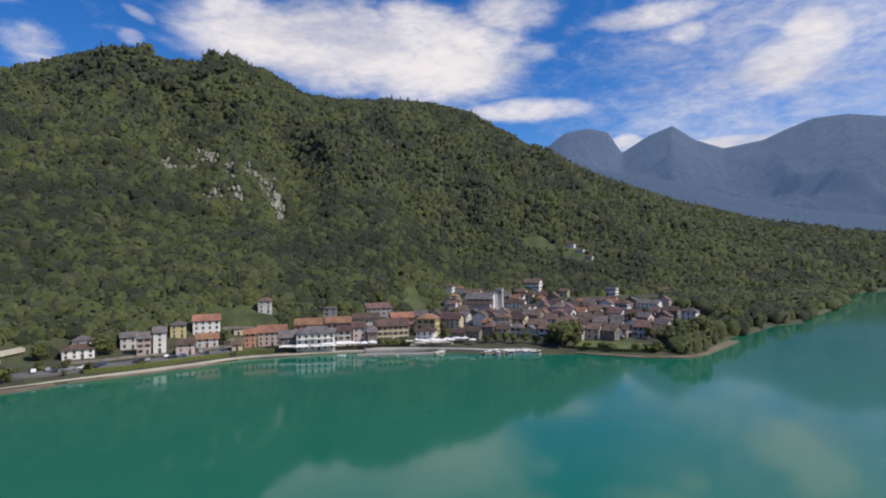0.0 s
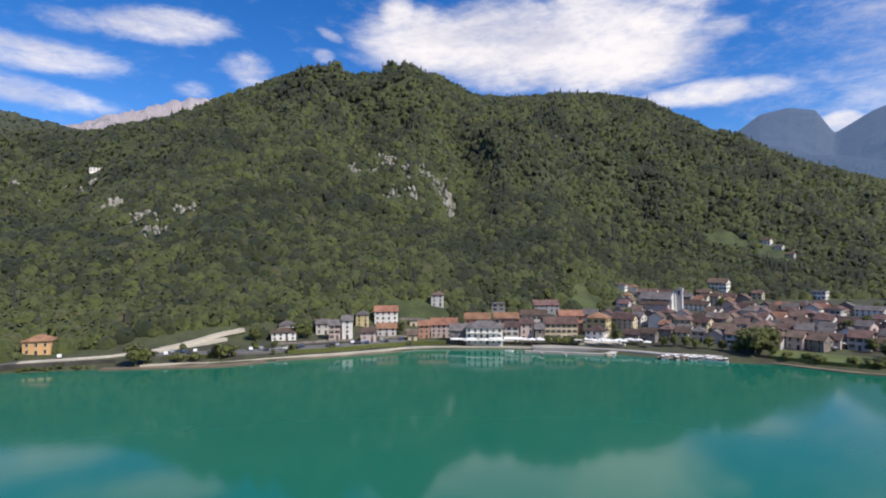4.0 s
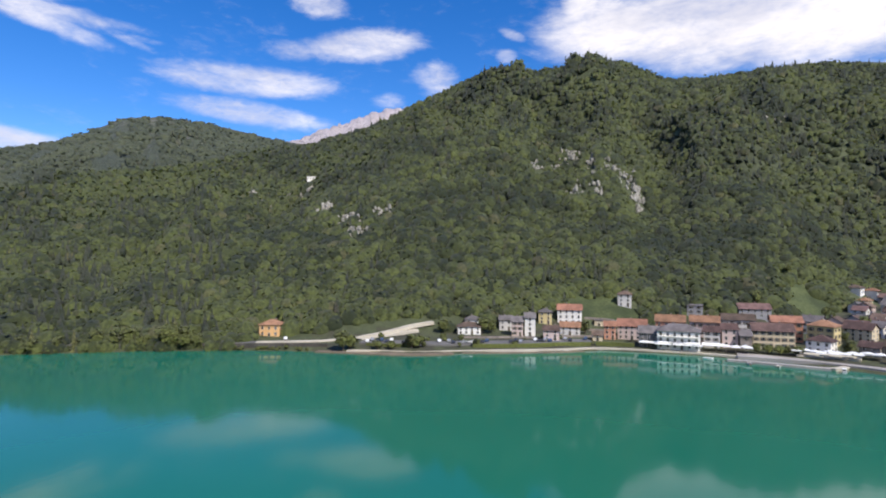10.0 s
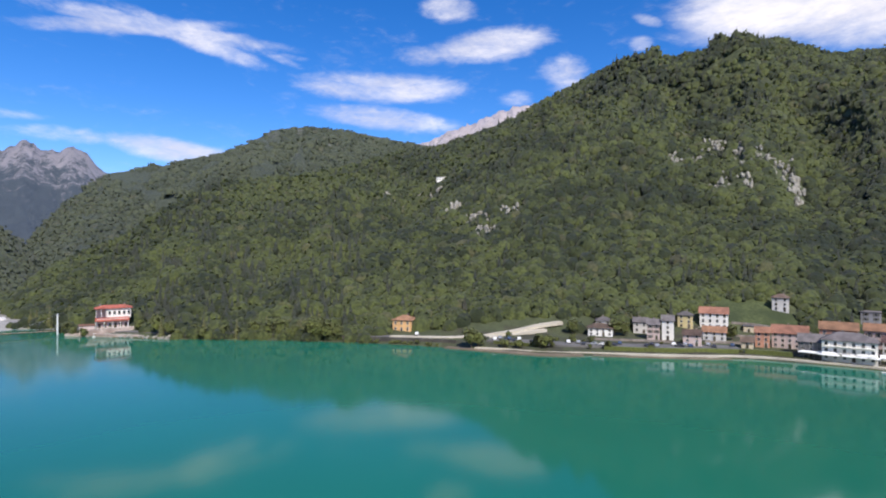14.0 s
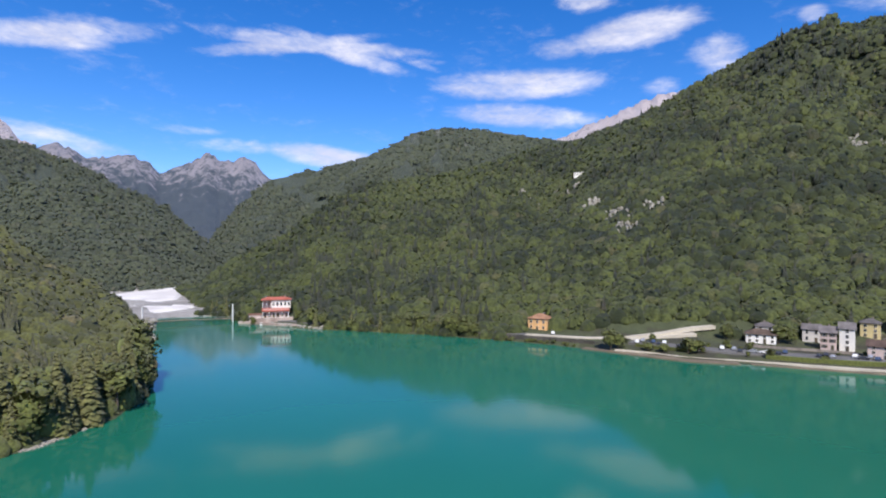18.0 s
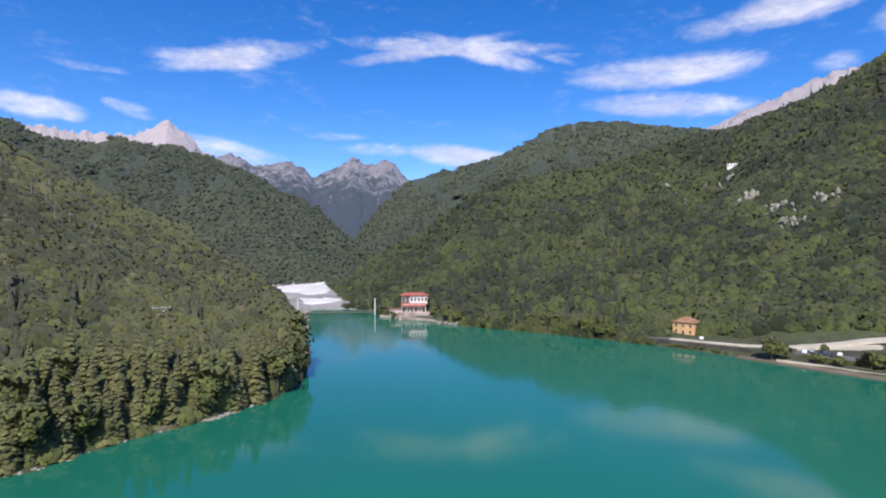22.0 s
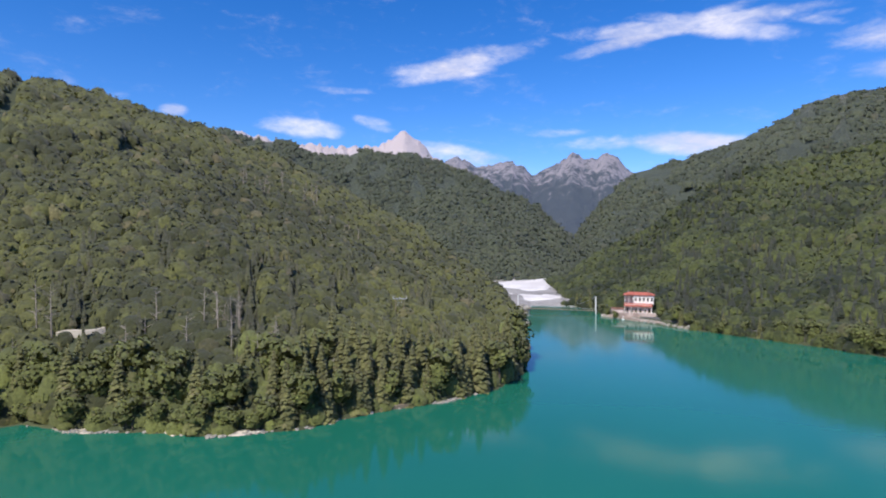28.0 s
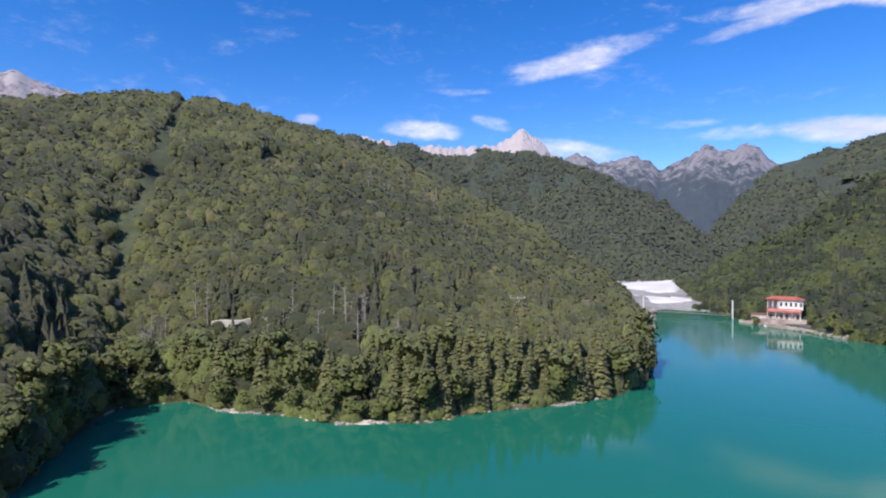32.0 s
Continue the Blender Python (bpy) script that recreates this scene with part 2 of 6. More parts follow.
FIR = foliage("mountain_fir_needles", (0.030, 0.041, 0.024), (0.062, 0.076, 0.038), (0.12, 0.10, 0.06), 0.6)
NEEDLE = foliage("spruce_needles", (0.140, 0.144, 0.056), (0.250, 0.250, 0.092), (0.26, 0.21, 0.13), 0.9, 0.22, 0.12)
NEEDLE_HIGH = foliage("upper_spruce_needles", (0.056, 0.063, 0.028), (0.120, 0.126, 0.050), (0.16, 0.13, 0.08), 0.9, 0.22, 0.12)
BARK = material("bark", (0.14, 0.11, 0.085), 0.9, 0.3, 3.0, 0.03)
ROCK = material("limestone", (0.36, 0.335, 0.285), 0.9, 0.35, 0.4, 0.3, (0.50, 0.47, 0.41))
GRAVEL = material("white_gravel", (0.70, 0.66, 0.63), 0.95, 0.15, 0.2, 0.1, (0.82, 0.79, 0.76))
SHINGLE = material("grey_river_gravel", (0.30, 0.28, 0.26), 0.95, 0.25, 0.1, 0.1, (0.42, 0.40, 0.37))
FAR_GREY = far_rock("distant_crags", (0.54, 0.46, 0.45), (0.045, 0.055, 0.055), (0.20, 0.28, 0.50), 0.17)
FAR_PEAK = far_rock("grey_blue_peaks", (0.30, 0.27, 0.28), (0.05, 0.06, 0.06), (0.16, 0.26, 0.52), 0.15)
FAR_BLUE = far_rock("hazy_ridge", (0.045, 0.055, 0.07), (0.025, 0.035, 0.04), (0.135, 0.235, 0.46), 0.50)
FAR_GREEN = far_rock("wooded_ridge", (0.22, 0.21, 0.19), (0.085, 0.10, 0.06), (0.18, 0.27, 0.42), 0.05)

# ---- the lie of the land, round the camera: az in degrees counter-clockwise from +y, distances in metres ----
SHORE = [(-60, 1500), (-48, 1200), (-39, 905), (-36.7, 790), (-36.1, 575), (-34.7, 508), (-33.3, 436), (-31.2, 408), (-29.6, 366), (-27.6, 336), (-25.6, 280), (-24.4, 268), (-20.6, 259), (-14, 262), (-9.7, 257),
         (-4.4, 256), (2.5, 262), (11.5, 264), (20.4, 262), (25, 253), (32, 246), (39.5, 242), (46.5, 251), (54.6, 266), (63, 282), (72.2, 303),
         (77.3, 317), (83.6, 352), (85.9, 390), (86.8, 402), (88.2, 406), (89.3, 404), (90.4, 408), (91.5, 406), (91.95, 350), (92.3, 290), (92.5, 222), (92.8, 190), (94.9, 170),
         (100.5, 155), (107.4, 147), (115.2, 136), (124, 138), (135.4, 158), (138.4, 171), (144, 174), (148.2, 148), (150.1, 133), (153, 117)]
SHORE_BACK = [(165, 100), (190, 110), (220, 170), (250, 420), (275, 900), (300, 1500)]


def curve(pairs, x, period=False):
    a = np.array(pairs, float)
    return np.interp(x, a[:, 0], a[:, 1])


def shore(a):
    return curve(SHORE + SHORE_BACK, np.where(np.asarray(a) < -60, np.asarray(a) + 360, a))


def fbm(x, y, octaves=4, seed=0, ridged=False):
    """Smooth value noise on numpy arrays."""
    total, gain, norm = 0.0, 1.0, 0.0
    for o in range(octaves):
        xi, yi = np.floor(x).astype(np.int64), np.floor(y).astype(np.int64)
        xf, yf = x - xi, y - yi
        u, v = xf * xf * (3 - 2 * xf), yf * yf * (3 - 2 * yf)

        def cell(i, j):
            k = (i * 374761393 + j * 668265263 + (seed + o) * 974711) & 0x7FFFFFFF
            k = ((k ^ (k >> 13)) * 1274126177) & 0x7FFFFFFF
            return ((k ^ (k >> 16)) & 0xFFFF) / 65535.0
        n = (cell(xi, yi) * (1 - u) + cell(xi + 1, yi) * u) * (1 - v) + (cell(xi, yi + 1) * (1 - u) + cell(xi + 1, yi + 1) * u) * v
        total, norm = total + gain * ((1 - abs(2 * n - 1)) if ridged else n), norm + gain
        x, y, gain = x * 2.03 + 17.1, y * 2.03 + 5.3, gain * 0.5
    return total / norm


# hills: crest as (az, height angle), crest distance, foot distance, woods' height, relief
MOUNTAIN = [(-60, 0.5), (-48, 1.6), (-39, 2.2), (-36.6, 2.45), (-30.5, 3.5), (-23.4, 5.7), (-16.1, 8.8), (-11, 11.2), (-8.7, 12.3), (-5.8, 14), (-3.2, 15.7),
            (1.3, 16.4), (5.4, 16.65), (8, 16.4), (10.7, 16.4), (14.4, 16.8), (18, 18.7), (20.4, 19.1), (24, 18.8), (26.6, 18.55), (28.8, 18.75), (32.9, 18.3), (35.2, 17.3),
            (38.6, 15.9), (40.8, 14.8), (44.6, 13.1), (49.7, 11.5), (55, 10.6), (59.6, 9.3), (64, 8.4), (70, 7.7), (73.4, 7.0), (75.9, 5.5), (80.2, 2.1),
            (83.6, 0.6), (87, -1.8), (89, -5)]
HILL = [(40, 4), (48, 9), (51.4, 11.3), (53.6, 11.6), (58.2, 12.4), (63.5, 12.9), (67, 12.4), (70, 10.6), (72.4, 9.5), (77, 8.3), (81.3, 7.3), (83.8, 5.2), (86, 2.4), (87.5, 0.1), (90, -3)]
CRAGS = [(30, 12), (38, 14.6), (40.2, 15.2), (44.1, 14.3), (48.2, 12.8), (51.4, 11.5), (56, 9.5), (60, 7)]
PEAKS = [(74, 3), (80.5, 6.4), (82.0, 7.5), (82.9, 8.5), (83.8, 9.15), (84.7, 8.9), (85.6, 8.65), (86.5, 8.85), (87.4, 9.25), (88.8, 8.5), (90.3, 7.7), (91.4, 7.35), (92.3, 8.05), (93.7, 8.75), (94.8, 8.65), (95.7, 8.4),
         (97.1, 8.05), (98.2, 8.7), (99.3, 9.1), (101.4, 8.4), (106, 6)]
DOLOMITES = [(97, 6), (100.3, 8.3), (102.4, 10.0), (103.5, 11.15), (104.3, 11.6), (104.8, 12.0), (106.0, 11.2), (108.0, 10.4), (110.8, 10.25), (113.0, 10.3), (113.8, 10.6), (115.1, 10.25), (118, 10.7), (122.7, 11.5), (127, 10), (135, 6)]
SPUR = [(88, 1), (90.9, 3.2), (94.3, 5.3), (97.1, 7.15), (101.4, 8.7), (103.5, 9.5), (107, 9.5), (108.9, 10.0), (111.2, 9.1), (114.3, 9.25), (115.1, 9.65), (116.7, 10.5), (118.7, 10.4), (120.9, 10.6),
        (122.4, 11.3), (128, 10), (140, 6)]
LOW_SPUR = [(80, -4), (84, -2.4), (86.2, -1.0), (87.9, 1.1), (90.9, 4.05), (94.3, 5.6), (97.6, 6.5), (100.9, 5.9), (103.5, 4.7), (106.5, 2.0), (110, 0)]
HEAD = [(91.5, -14), (92.5, -8.6), (92.9, -7.0), (93.3, -6.0), (94.0, -5.0), (94.8, -4.0), (95.8, -3.3), (97.2, -2.4), (101, 0), (104.6, 2.4), (109.3, 4.7), (113.8, 7), (117.2, 8.6), (120.9, 9.8), (124.5, 11.2), (129.2, 12.2), (132, 13.1),
        (138.2, 13.9), (143.4, 13.5), (147.2, 12.6), (152.1, 11.6), (165, 12), (190, 14), (220, 12), (250, 6), (275, 2), (300, -2)]
HAZY = [(-70, 8), (-50, 11), (-39.3, 11.2), (-36.8, 11.8), (-34.4, 11.8), (-32.3, 11.1), (-30.6, 10.4), (-27.4, 10), (-25, 11), (-23, 12.5), (-20.9, 11.8), (-18.3, 10.3), (-17, 12.4), (-15, 12.9),
        (-12.8, 12.6), (-10.8, 11.2), (-6, 9), (0, 5)]
LOW_HAZY = [(-60, 3), (-39, 3.2), (-33, 4.2), (-28, 5.6), (-24, 7), (-20, 8.2), (-16, 8.8), (-10, 9)]
BARE = [(140, 9), (145, 12.4), (147.2, 13.1), (149.9, 13.7), (151, 14.2), (152.1, 14), (156, 13), (170, 9)]
CREST = {"mountain": [(-60, 1700), (-35, 1500), (-10, 1600), (20, 1450), (40, 1250), (55, 1000), (70, 820), (80, 640), (89, 560)],
         "head": [(91.5, 212), (93, 235), (96, 330), (101, 400), (109, 480), (120, 560), (138, 640), (152, 560), (170, 480), (220, 700), (300, 1700)]}
FOOT = [(-60, 1520), (-48, 1215), (-39, 880), (-33, 640), (-26, 520), (-12, 480), (-2, 440), (6, 352), (16, 318), (26, 300), (36, 288), (46, 278), (54, 292), (63, 292), (72, 311), (80, 345), (89, 480)]


FAN = [(-60, 0.008), (-30, 0.02), (-22, 0.035), (8, 0.045), (24, 0.05), (60, 0.06), (78, 0.03), (86, 0.006), (150, 0.01), (300, 0.008)]


def one_hill(a, r, crest, d, foot, power, trees, relief, seed, fall=0.6, jag=0.0, soft=0.1, spurs=0.0, rough=0.4):
    if a.max() < crest[0][0] or a.min() > crest[-1][0] or r.max() <= np.min(foot):
        return np.full(np.broadcast(a, r).shape, -30.0)
    angle = (curve(crest, a - soft) + 2 * curve(crest, a) + curve(crest, a + soft)) / 4 + (fbm(a * 1.6, a * 0.0, 4, seed, True) - 0.6) * jag
    inside = (a >= crest[0][0]) & (a <= crest[-1][0])
    top = EYE + d * np.tan(np.radians(angle)) - trees
    u = np.clip((r - foot) / np.maximum(d - foot, 1.0), 0, 1)
    x, y = -np.sin(np.radians(a)) * r, np.cos(np.radians(a)) * r
    bumps = fbm(x * relief, y * relief, 4, seed, True) - 0.60
    h = top * u ** power + bumps * np.minimum(u * 4, 1) * np.clip((1 - u) * 2.2, 0, 1) ** 1.5 * np.abs(top) * rough - np.maximum(r - d, 0) * fall
    if spurs:
        # ribs and gullies that run down the slope
        ribs = fbm(a * 0.085 + 2.2 * fbm(x * 0.0016, y * 0.0016, 2, seed + 1), r * 0.0016, 3, seed + 5, True) - 0.86
        h = h + ribs * spurs * np.abs(top) * np.minimum(u * 3, 1) * np.clip((1 - u) * 2.6, 0, 1)
    return np.where(inside & (r > foot), h, -30.0)


def land(a, r):
    """Height of the ground at az a (degrees) and distance r, and the number of the hill it belongs to."""
    a = np.asarray(a, float)
    a = np.where(a < -60, a + 360, a)
    a = np.where(a > 300, a - 360, a)
    s = shore(a)
    x, y = -np.sin(np.radians(a)) * r, np.cos(np.radians(a)) * r
    beach = np.where(r > s, np.minimum(1.6, (r - s) * 0.25), np.maximum(-5.0, (r - s) * 0.12 - 0.3)) + np.where(r > s, np.minimum(np.maximum(r - s - 5, 0) * curve(FAN, a), curve(FAN, a) * 380), 0)
    foot = curve(FOOT, a)
    layers = [beach,
              one_hill(a, r, MOUNTAIN, curve(CREST["mountain"], a), foot, 0.95, 12.0, 0.0030, 3, soft=0.6, spurs=0.28) + np.where(r > foot, np.minimum(beach, 6) * np.clip(1 - (r - foot) / 400, 0, 1), 0),
              one_hill(a, r, HILL, 2100.0, 900.0, 1.0, 8.0, 0.0028, 11, spurs=0.35),
              one_hill(a, r, SPUR, 2000.0, 1100.0, 1.0, 6.0, 0.0030, 17, spurs=0.20),
              one_hill(a, r, HEAD, curve(CREST["head"], a), s + 3, 0.85, 5.0, 0.009, 23, rough=0.2),
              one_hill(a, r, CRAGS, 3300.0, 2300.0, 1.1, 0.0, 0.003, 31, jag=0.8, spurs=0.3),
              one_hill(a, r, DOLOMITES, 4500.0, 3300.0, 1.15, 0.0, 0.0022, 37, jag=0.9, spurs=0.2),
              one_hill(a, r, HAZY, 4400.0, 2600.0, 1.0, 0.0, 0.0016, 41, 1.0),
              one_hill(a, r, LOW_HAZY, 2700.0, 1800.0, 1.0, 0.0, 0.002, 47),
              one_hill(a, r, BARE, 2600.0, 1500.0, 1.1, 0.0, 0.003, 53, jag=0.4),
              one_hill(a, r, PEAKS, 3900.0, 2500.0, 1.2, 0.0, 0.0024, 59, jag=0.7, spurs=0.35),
              one_hill(a, r, LOW_SPUR, 1050.0, curve([(80, 620), (91, 600), (100, 560), (110, 700)], a), 0.95, 6.0, 0.0040, 67, spurs=0.15)]
    stack = np.array([np.broadcast_to(l, r.shape) for l in layers])
    return stack.max(0), stack.argmax(0)


def at(a, r, z=None):
    """The point at az a, distance r on the ground (or at height z)."""
    h = float(land(np.array([a]), np.array([float(r)]))[0][0]) if z is None else z
    return Vector((-math.sin(radians(a)) * r, math.cos(radians(a)) * r, h))


def mesh_object(name, verts, faces, materials, parent=None, smooth=False, index=None):
    me = bpy.data.meshes.new(name)
    me.from_pydata(verts, [], faces)
    for m in materials:
        me.materials.append(m)
    if index is not None:
        me.polygons.foreach_set("material_index", np.asarray(index, np.int32))
    if smooth:
        me.polygons.foreach_set("use_smooth", np.ones(len(me.polygons), bool))
    ob = new(name, me)
    if parent:
        ob.parent = parent
    return ob


MEADOWS = [(20.6, 322, 18, 13), (17.4, 320, 9, 9), (2.6, 402, 14, 22), (-10, 626, 22, 22), (-13.6, 606, 16, 20), (152.4, 330, 9, 14), (96.5, 949, 18, 15), (95.1, 1130, 20, 16)]


def build_ground():
    azs = np.concatenate([np.arange(-44, 158, 0.25), np.arange(158, 316, 2.0)])
    rs = np.concatenate([[30.0], np.geomspace(90, 1700, 125), np.geomspace(1740, 4700, 60)])
    A, R = np.meshgrid(azs, rs, indexing="ij")
    Z, kind = land(A, R)
    X, Y = -np.sin(np.radians(A)) * R, np.cos(np.radians(A)) * R
    Z = Z + np.where((kind > 0), (fbm(X * 0.05, Y * 0.05, 3, 5) - 0.5) * np.clip(R * 0.003, 0.5, 4), 0)
    n, m = A.shape
    i, j = np.meshgrid(np.arange(n), np.arange(m - 1), indexing="ij")
    k = (i + 1) % n
    faces = np.stack([i * m + j, i * m + j + 1, k * m + j + 1, k * m + j], -1).reshape(-1, 4)
    grassy = (A[:, :-1] > -32) & (A[:, :-1] < 50) & (R[:, :-1] < 560)
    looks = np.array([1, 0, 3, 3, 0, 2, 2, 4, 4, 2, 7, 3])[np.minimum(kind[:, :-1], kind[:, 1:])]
    near_r = R[:, :-1]
    for ca, cr, wide, deep in MEADOWS:
        looks = np.where(((A[:, :-1] - ca) * np.pi / 180 * cr / wide) ** 2 + ((near_r - cr) / deep) ** 2 < 1, 5, looks)
        grassy |= ((A[:, :-1] - ca) * np.pi / 180 * cr / wide) ** 2 + ((near_r - cr) / deep) ** 2 < 1
    looks = np.where((looks == 1) & ~grassy, 0, looks)
    river = (A[:, :-1] > 85.6) & (A[:, :-1] < 99) & (R[:, :-1] > 345) & (R[:, :-1] < 640) & (kind[:, :-1] == 0)
    looks = np.where(river, 6, looks).reshape(-1)
    me = bpy.data.meshes.new("ground")
    me.vertices.add(n * m)
    me.vertices.foreach_set("co", np.stack([X, Y, Z], -1).reshape(-1))
    me.loops.add(len(faces) * 4)
    me.loops.foreach_set("vertex_index", faces.reshape(-1).astype(np.int32))
    me.polygons.add(len(faces))
    me.polygons.foreach_set("loop_start", np.arange(0, len(faces) * 4, 4, dtype=np.int32))
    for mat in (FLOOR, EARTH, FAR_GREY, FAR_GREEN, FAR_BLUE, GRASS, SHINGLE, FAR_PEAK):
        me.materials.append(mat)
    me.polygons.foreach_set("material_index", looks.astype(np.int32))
    me.polygons.foreach_set("use_smooth", np.ones(len(faces), bool))
    me.update(calc_edges=True)
    return tagged(new("ground", me), "steep wooded mountainsides and a grassy shore round the lake", "ground", kind="structure")


ground = build_ground()
ring = [(4900 * math.cos(2 * math.pi * i / 96), 4900 * math.sin(2 * math.pi * i / 96), 0.0) for i in range(96)]
lake = tagged(mesh_object("water", ring, [tuple(range(96))], [WATER]), "calm turquoise green mountain lake water", "water", kind="structure")

# ---- woods ----
rng = np.random.default_rng(7)
ICO_V = np.array([(0, 0, -1), (0.7236, -0.5257, -0.4472), (-0.2764, -0.8506, -0.4472), (-0.8944, 0, -0.4472), (-0.2764, 0.8506, -0.4472), (0.7236, 0.5257, -0.4472),
                  (0.2764, -0.8506, 0.4472), (-0.7236, -0.5257, 0.4472), (-0.7236, 0.5257, 0.4472), (0.2764, 0.8506, 0.4472), (0.8944, 0, 0.4472), (0, 0, 1)])
ICO_F = [(1, 0, 2), (1, 0, 5), (2, 0, 3), (3, 0, 4), (4, 0, 5), (1, 5, 10), (2, 1, 6), (3, 2, 7), (4, 3, 8), (5, 4, 9),
         (1, 10, 6), (2, 6, 7), (3, 7, 8), (4, 8, 9), (5, 9, 10), (6, 10, 11), (7, 6, 11), (8, 7, 11), (9, 8, 11), (10, 9, 11)]
ICO_F = np.array([f if np.dot(np.cross(ICO_V[f[1]] - ICO_V[f[0]], ICO_V[f[2]] - ICO_V[f[0]]), ICO_V[list(f)].sum(0)) > 0 else f[::-1] for f in map(tuple, ICO_F)])


def round_ball(cuts):
    """A ball of triangles: its corners, and faces that look outwards."""
    bm = bmesh.new()
    bmesh.ops.create_icosphere(bm, subdivisions=cuts, radius=1.0)
    bm.verts.index_update()
    v, f = np.array([p.co for p in bm.verts]), np.array([[q.index for q in face.verts] for face in bm.faces])
    bm.free()
    return v, f


def broad_crown(cuts, lobes, leaves, least, most):
    """A lobed crown of unit radius, rounded boughs of foliage with loose sprays round the rim; open below."""
    v, f = round_ball(cuts)
    swell = np.full(len(v), 0.66)
    for k in range(lobes):
        t, up = k * 2.4 + rng.uniform(0, 1.2), rng.uniform(-0.25, 1.0)
        flat = math.sqrt(max(0.0, 1 - up * up))
        d = np.array([math.cos(t) * flat, math.sin(t) * flat, up])
        near = np.clip(((v @ d) - 0.62) / 0.38, 0, 1)
        swell = np.maximum(swell, 0.66 + rng.uniform(0.22, 0.42) * np.sqrt(near))
    v = v * (swell * rng.uniform(0.93, 1.07, len(v)))[:, None]
    f = f[v[f][:, :, 2].max(1) > -0.30]
    kept = np.unique(f)
    back = np.zeros(len(v), int)
    back[kept] = np.arange(len(kept))
    v, f = v[kept] * (1, 1, 0.95) + (0, 0, 0.45), back[f]
    vs, fs, n = [v], [f], len(v)
    for k in range(leaves):
        t, up = k * 2.4 + rng.uniform(0, 0.8), rng.uniform(-0.1, 0.95)
        flat = math.sqrt(max(0.0, 1 - up * up))
        d = np.array([math.cos(t) * flat, math.sin(t) * flat, up])
        c = d * rng.uniform(0.82, 1.06) + (0, 0, 0.45)
        slant = d + rng.normal(0, 0.3, 3)
        u = np.cross(slant, (0.2, 0.1, 1.0))
        u /= np.linalg.norm(u) + 1e-6
        w_ = np.cross(slant, u)
        w_ /= np.linalg.norm(w_) + 1e-6
        z = rng.uniform(least, most)
        quad = np.array([c - u * z - w_ * z * 0.7, c + u * z * 0.8 - w_ * z, c + u * z + w_ * z * 0.6, c - u * z * 0.7 + w_ * z * 0.9])
        out = np.dot(np.cross(quad[1] - quad[0], quad[2] - quad[0]), d) > 0
        vs.append(quad)
        fs.append(np.array([(n, n + 1, n + 2), (n, n + 2, n + 3)] if out else [(n, n + 2, n + 1), (n, n + 3, n + 2)]))
        n += 4
    return np.concatenate(vs), np.concatenate(fs)


def cone_crown(tiers=6, sides=8):
    """A pointed conifer crown: jagged skirts, one over the other."""
    vs, fs = [], []
    for k in range(tiers):
        low, high, wide = 0.15 + k * 0.75, 2.1 + k * 0.82, 0.85 * (1 - k / (tiers + 0.6))
        turn = rng.uniform(0, 6)
        ringed = [(math.cos(turn + i * 2 * math.pi / sides) * wide * rng.uniform(0.7, 1.2), math.sin(turn + i * 2 * math.pi / sides) * wide * rng.uniform(0.7, 1.2), low - rng.uniform(0, 0.25)) for i in range(sides)]
        n = sum(len(v) for v in vs)
        vs.append(np.array(ringed + [(0, 0, high)]))
        fs.append(np.array([(n + i, n + (i + 1) % sides, n + sides) for i in range(sides)]))
    return np.concatenate(vs), np.concatenate(fs)


BROAD = [broad_crown(2, 8, 14, 0.10, 0.2) for _ in range(10)]
DISTANT = [broad_crown(1, 4, 4, 0.2, 0.34) for _ in range(10)]
LEAFY = [broad_crown(3, 12, 60, 0.07, 0.15) for _ in range(8)]
CONES = [cone_crown() for _ in range(6)]


def soft_normals(tv):
    """Normals of a crown as a whole, so that sprays are lit as one canopy."""
    c = np.array([0, 0, tv[:, 2].max() * 0.2])
    n = tv - c
    n /= np.linalg.norm(n, axis=1)[:, None] + 1e-6
    n += rng.normal(0, 0.16, n.shape) + (0, 0, 0.42)
    return n / np.linalg.norm(n, axis=1)[:, None]


def quick_mesh(name, V, Fc, mats, smooth=True, normals=None):
    me = bpy.data.meshes.new(name)
    me.vertices.add(len(V))
    me.vertices.foreach_set("co", np.ascontiguousarray(V, np.float32).reshape(-1))
    k = Fc.shape[1]
    me.loops.add(len(Fc) * k)
    me.loops.foreach_set("vertex_index", np.ascontiguousarray(Fc, np.int32).reshape(-1))
    me.polygons.add(len(Fc))
    me.polygons.foreach_set("loop_start", np.arange(0, len(Fc) * k, k, dtype=np.int32))
    for m in mats:
        me.materials.append(m)
    me.polygons.foreach_set("use_smooth", np.full(len(Fc), smooth))
    me.update(calc_edges=True)
    if normals is not None:
        me.attributes.new("custom_normal", "FLOAT_VECTOR", "POINT").data.foreach_set("vector", np.ascontiguousarray(normals, np.float32).reshape(-1))
    return me


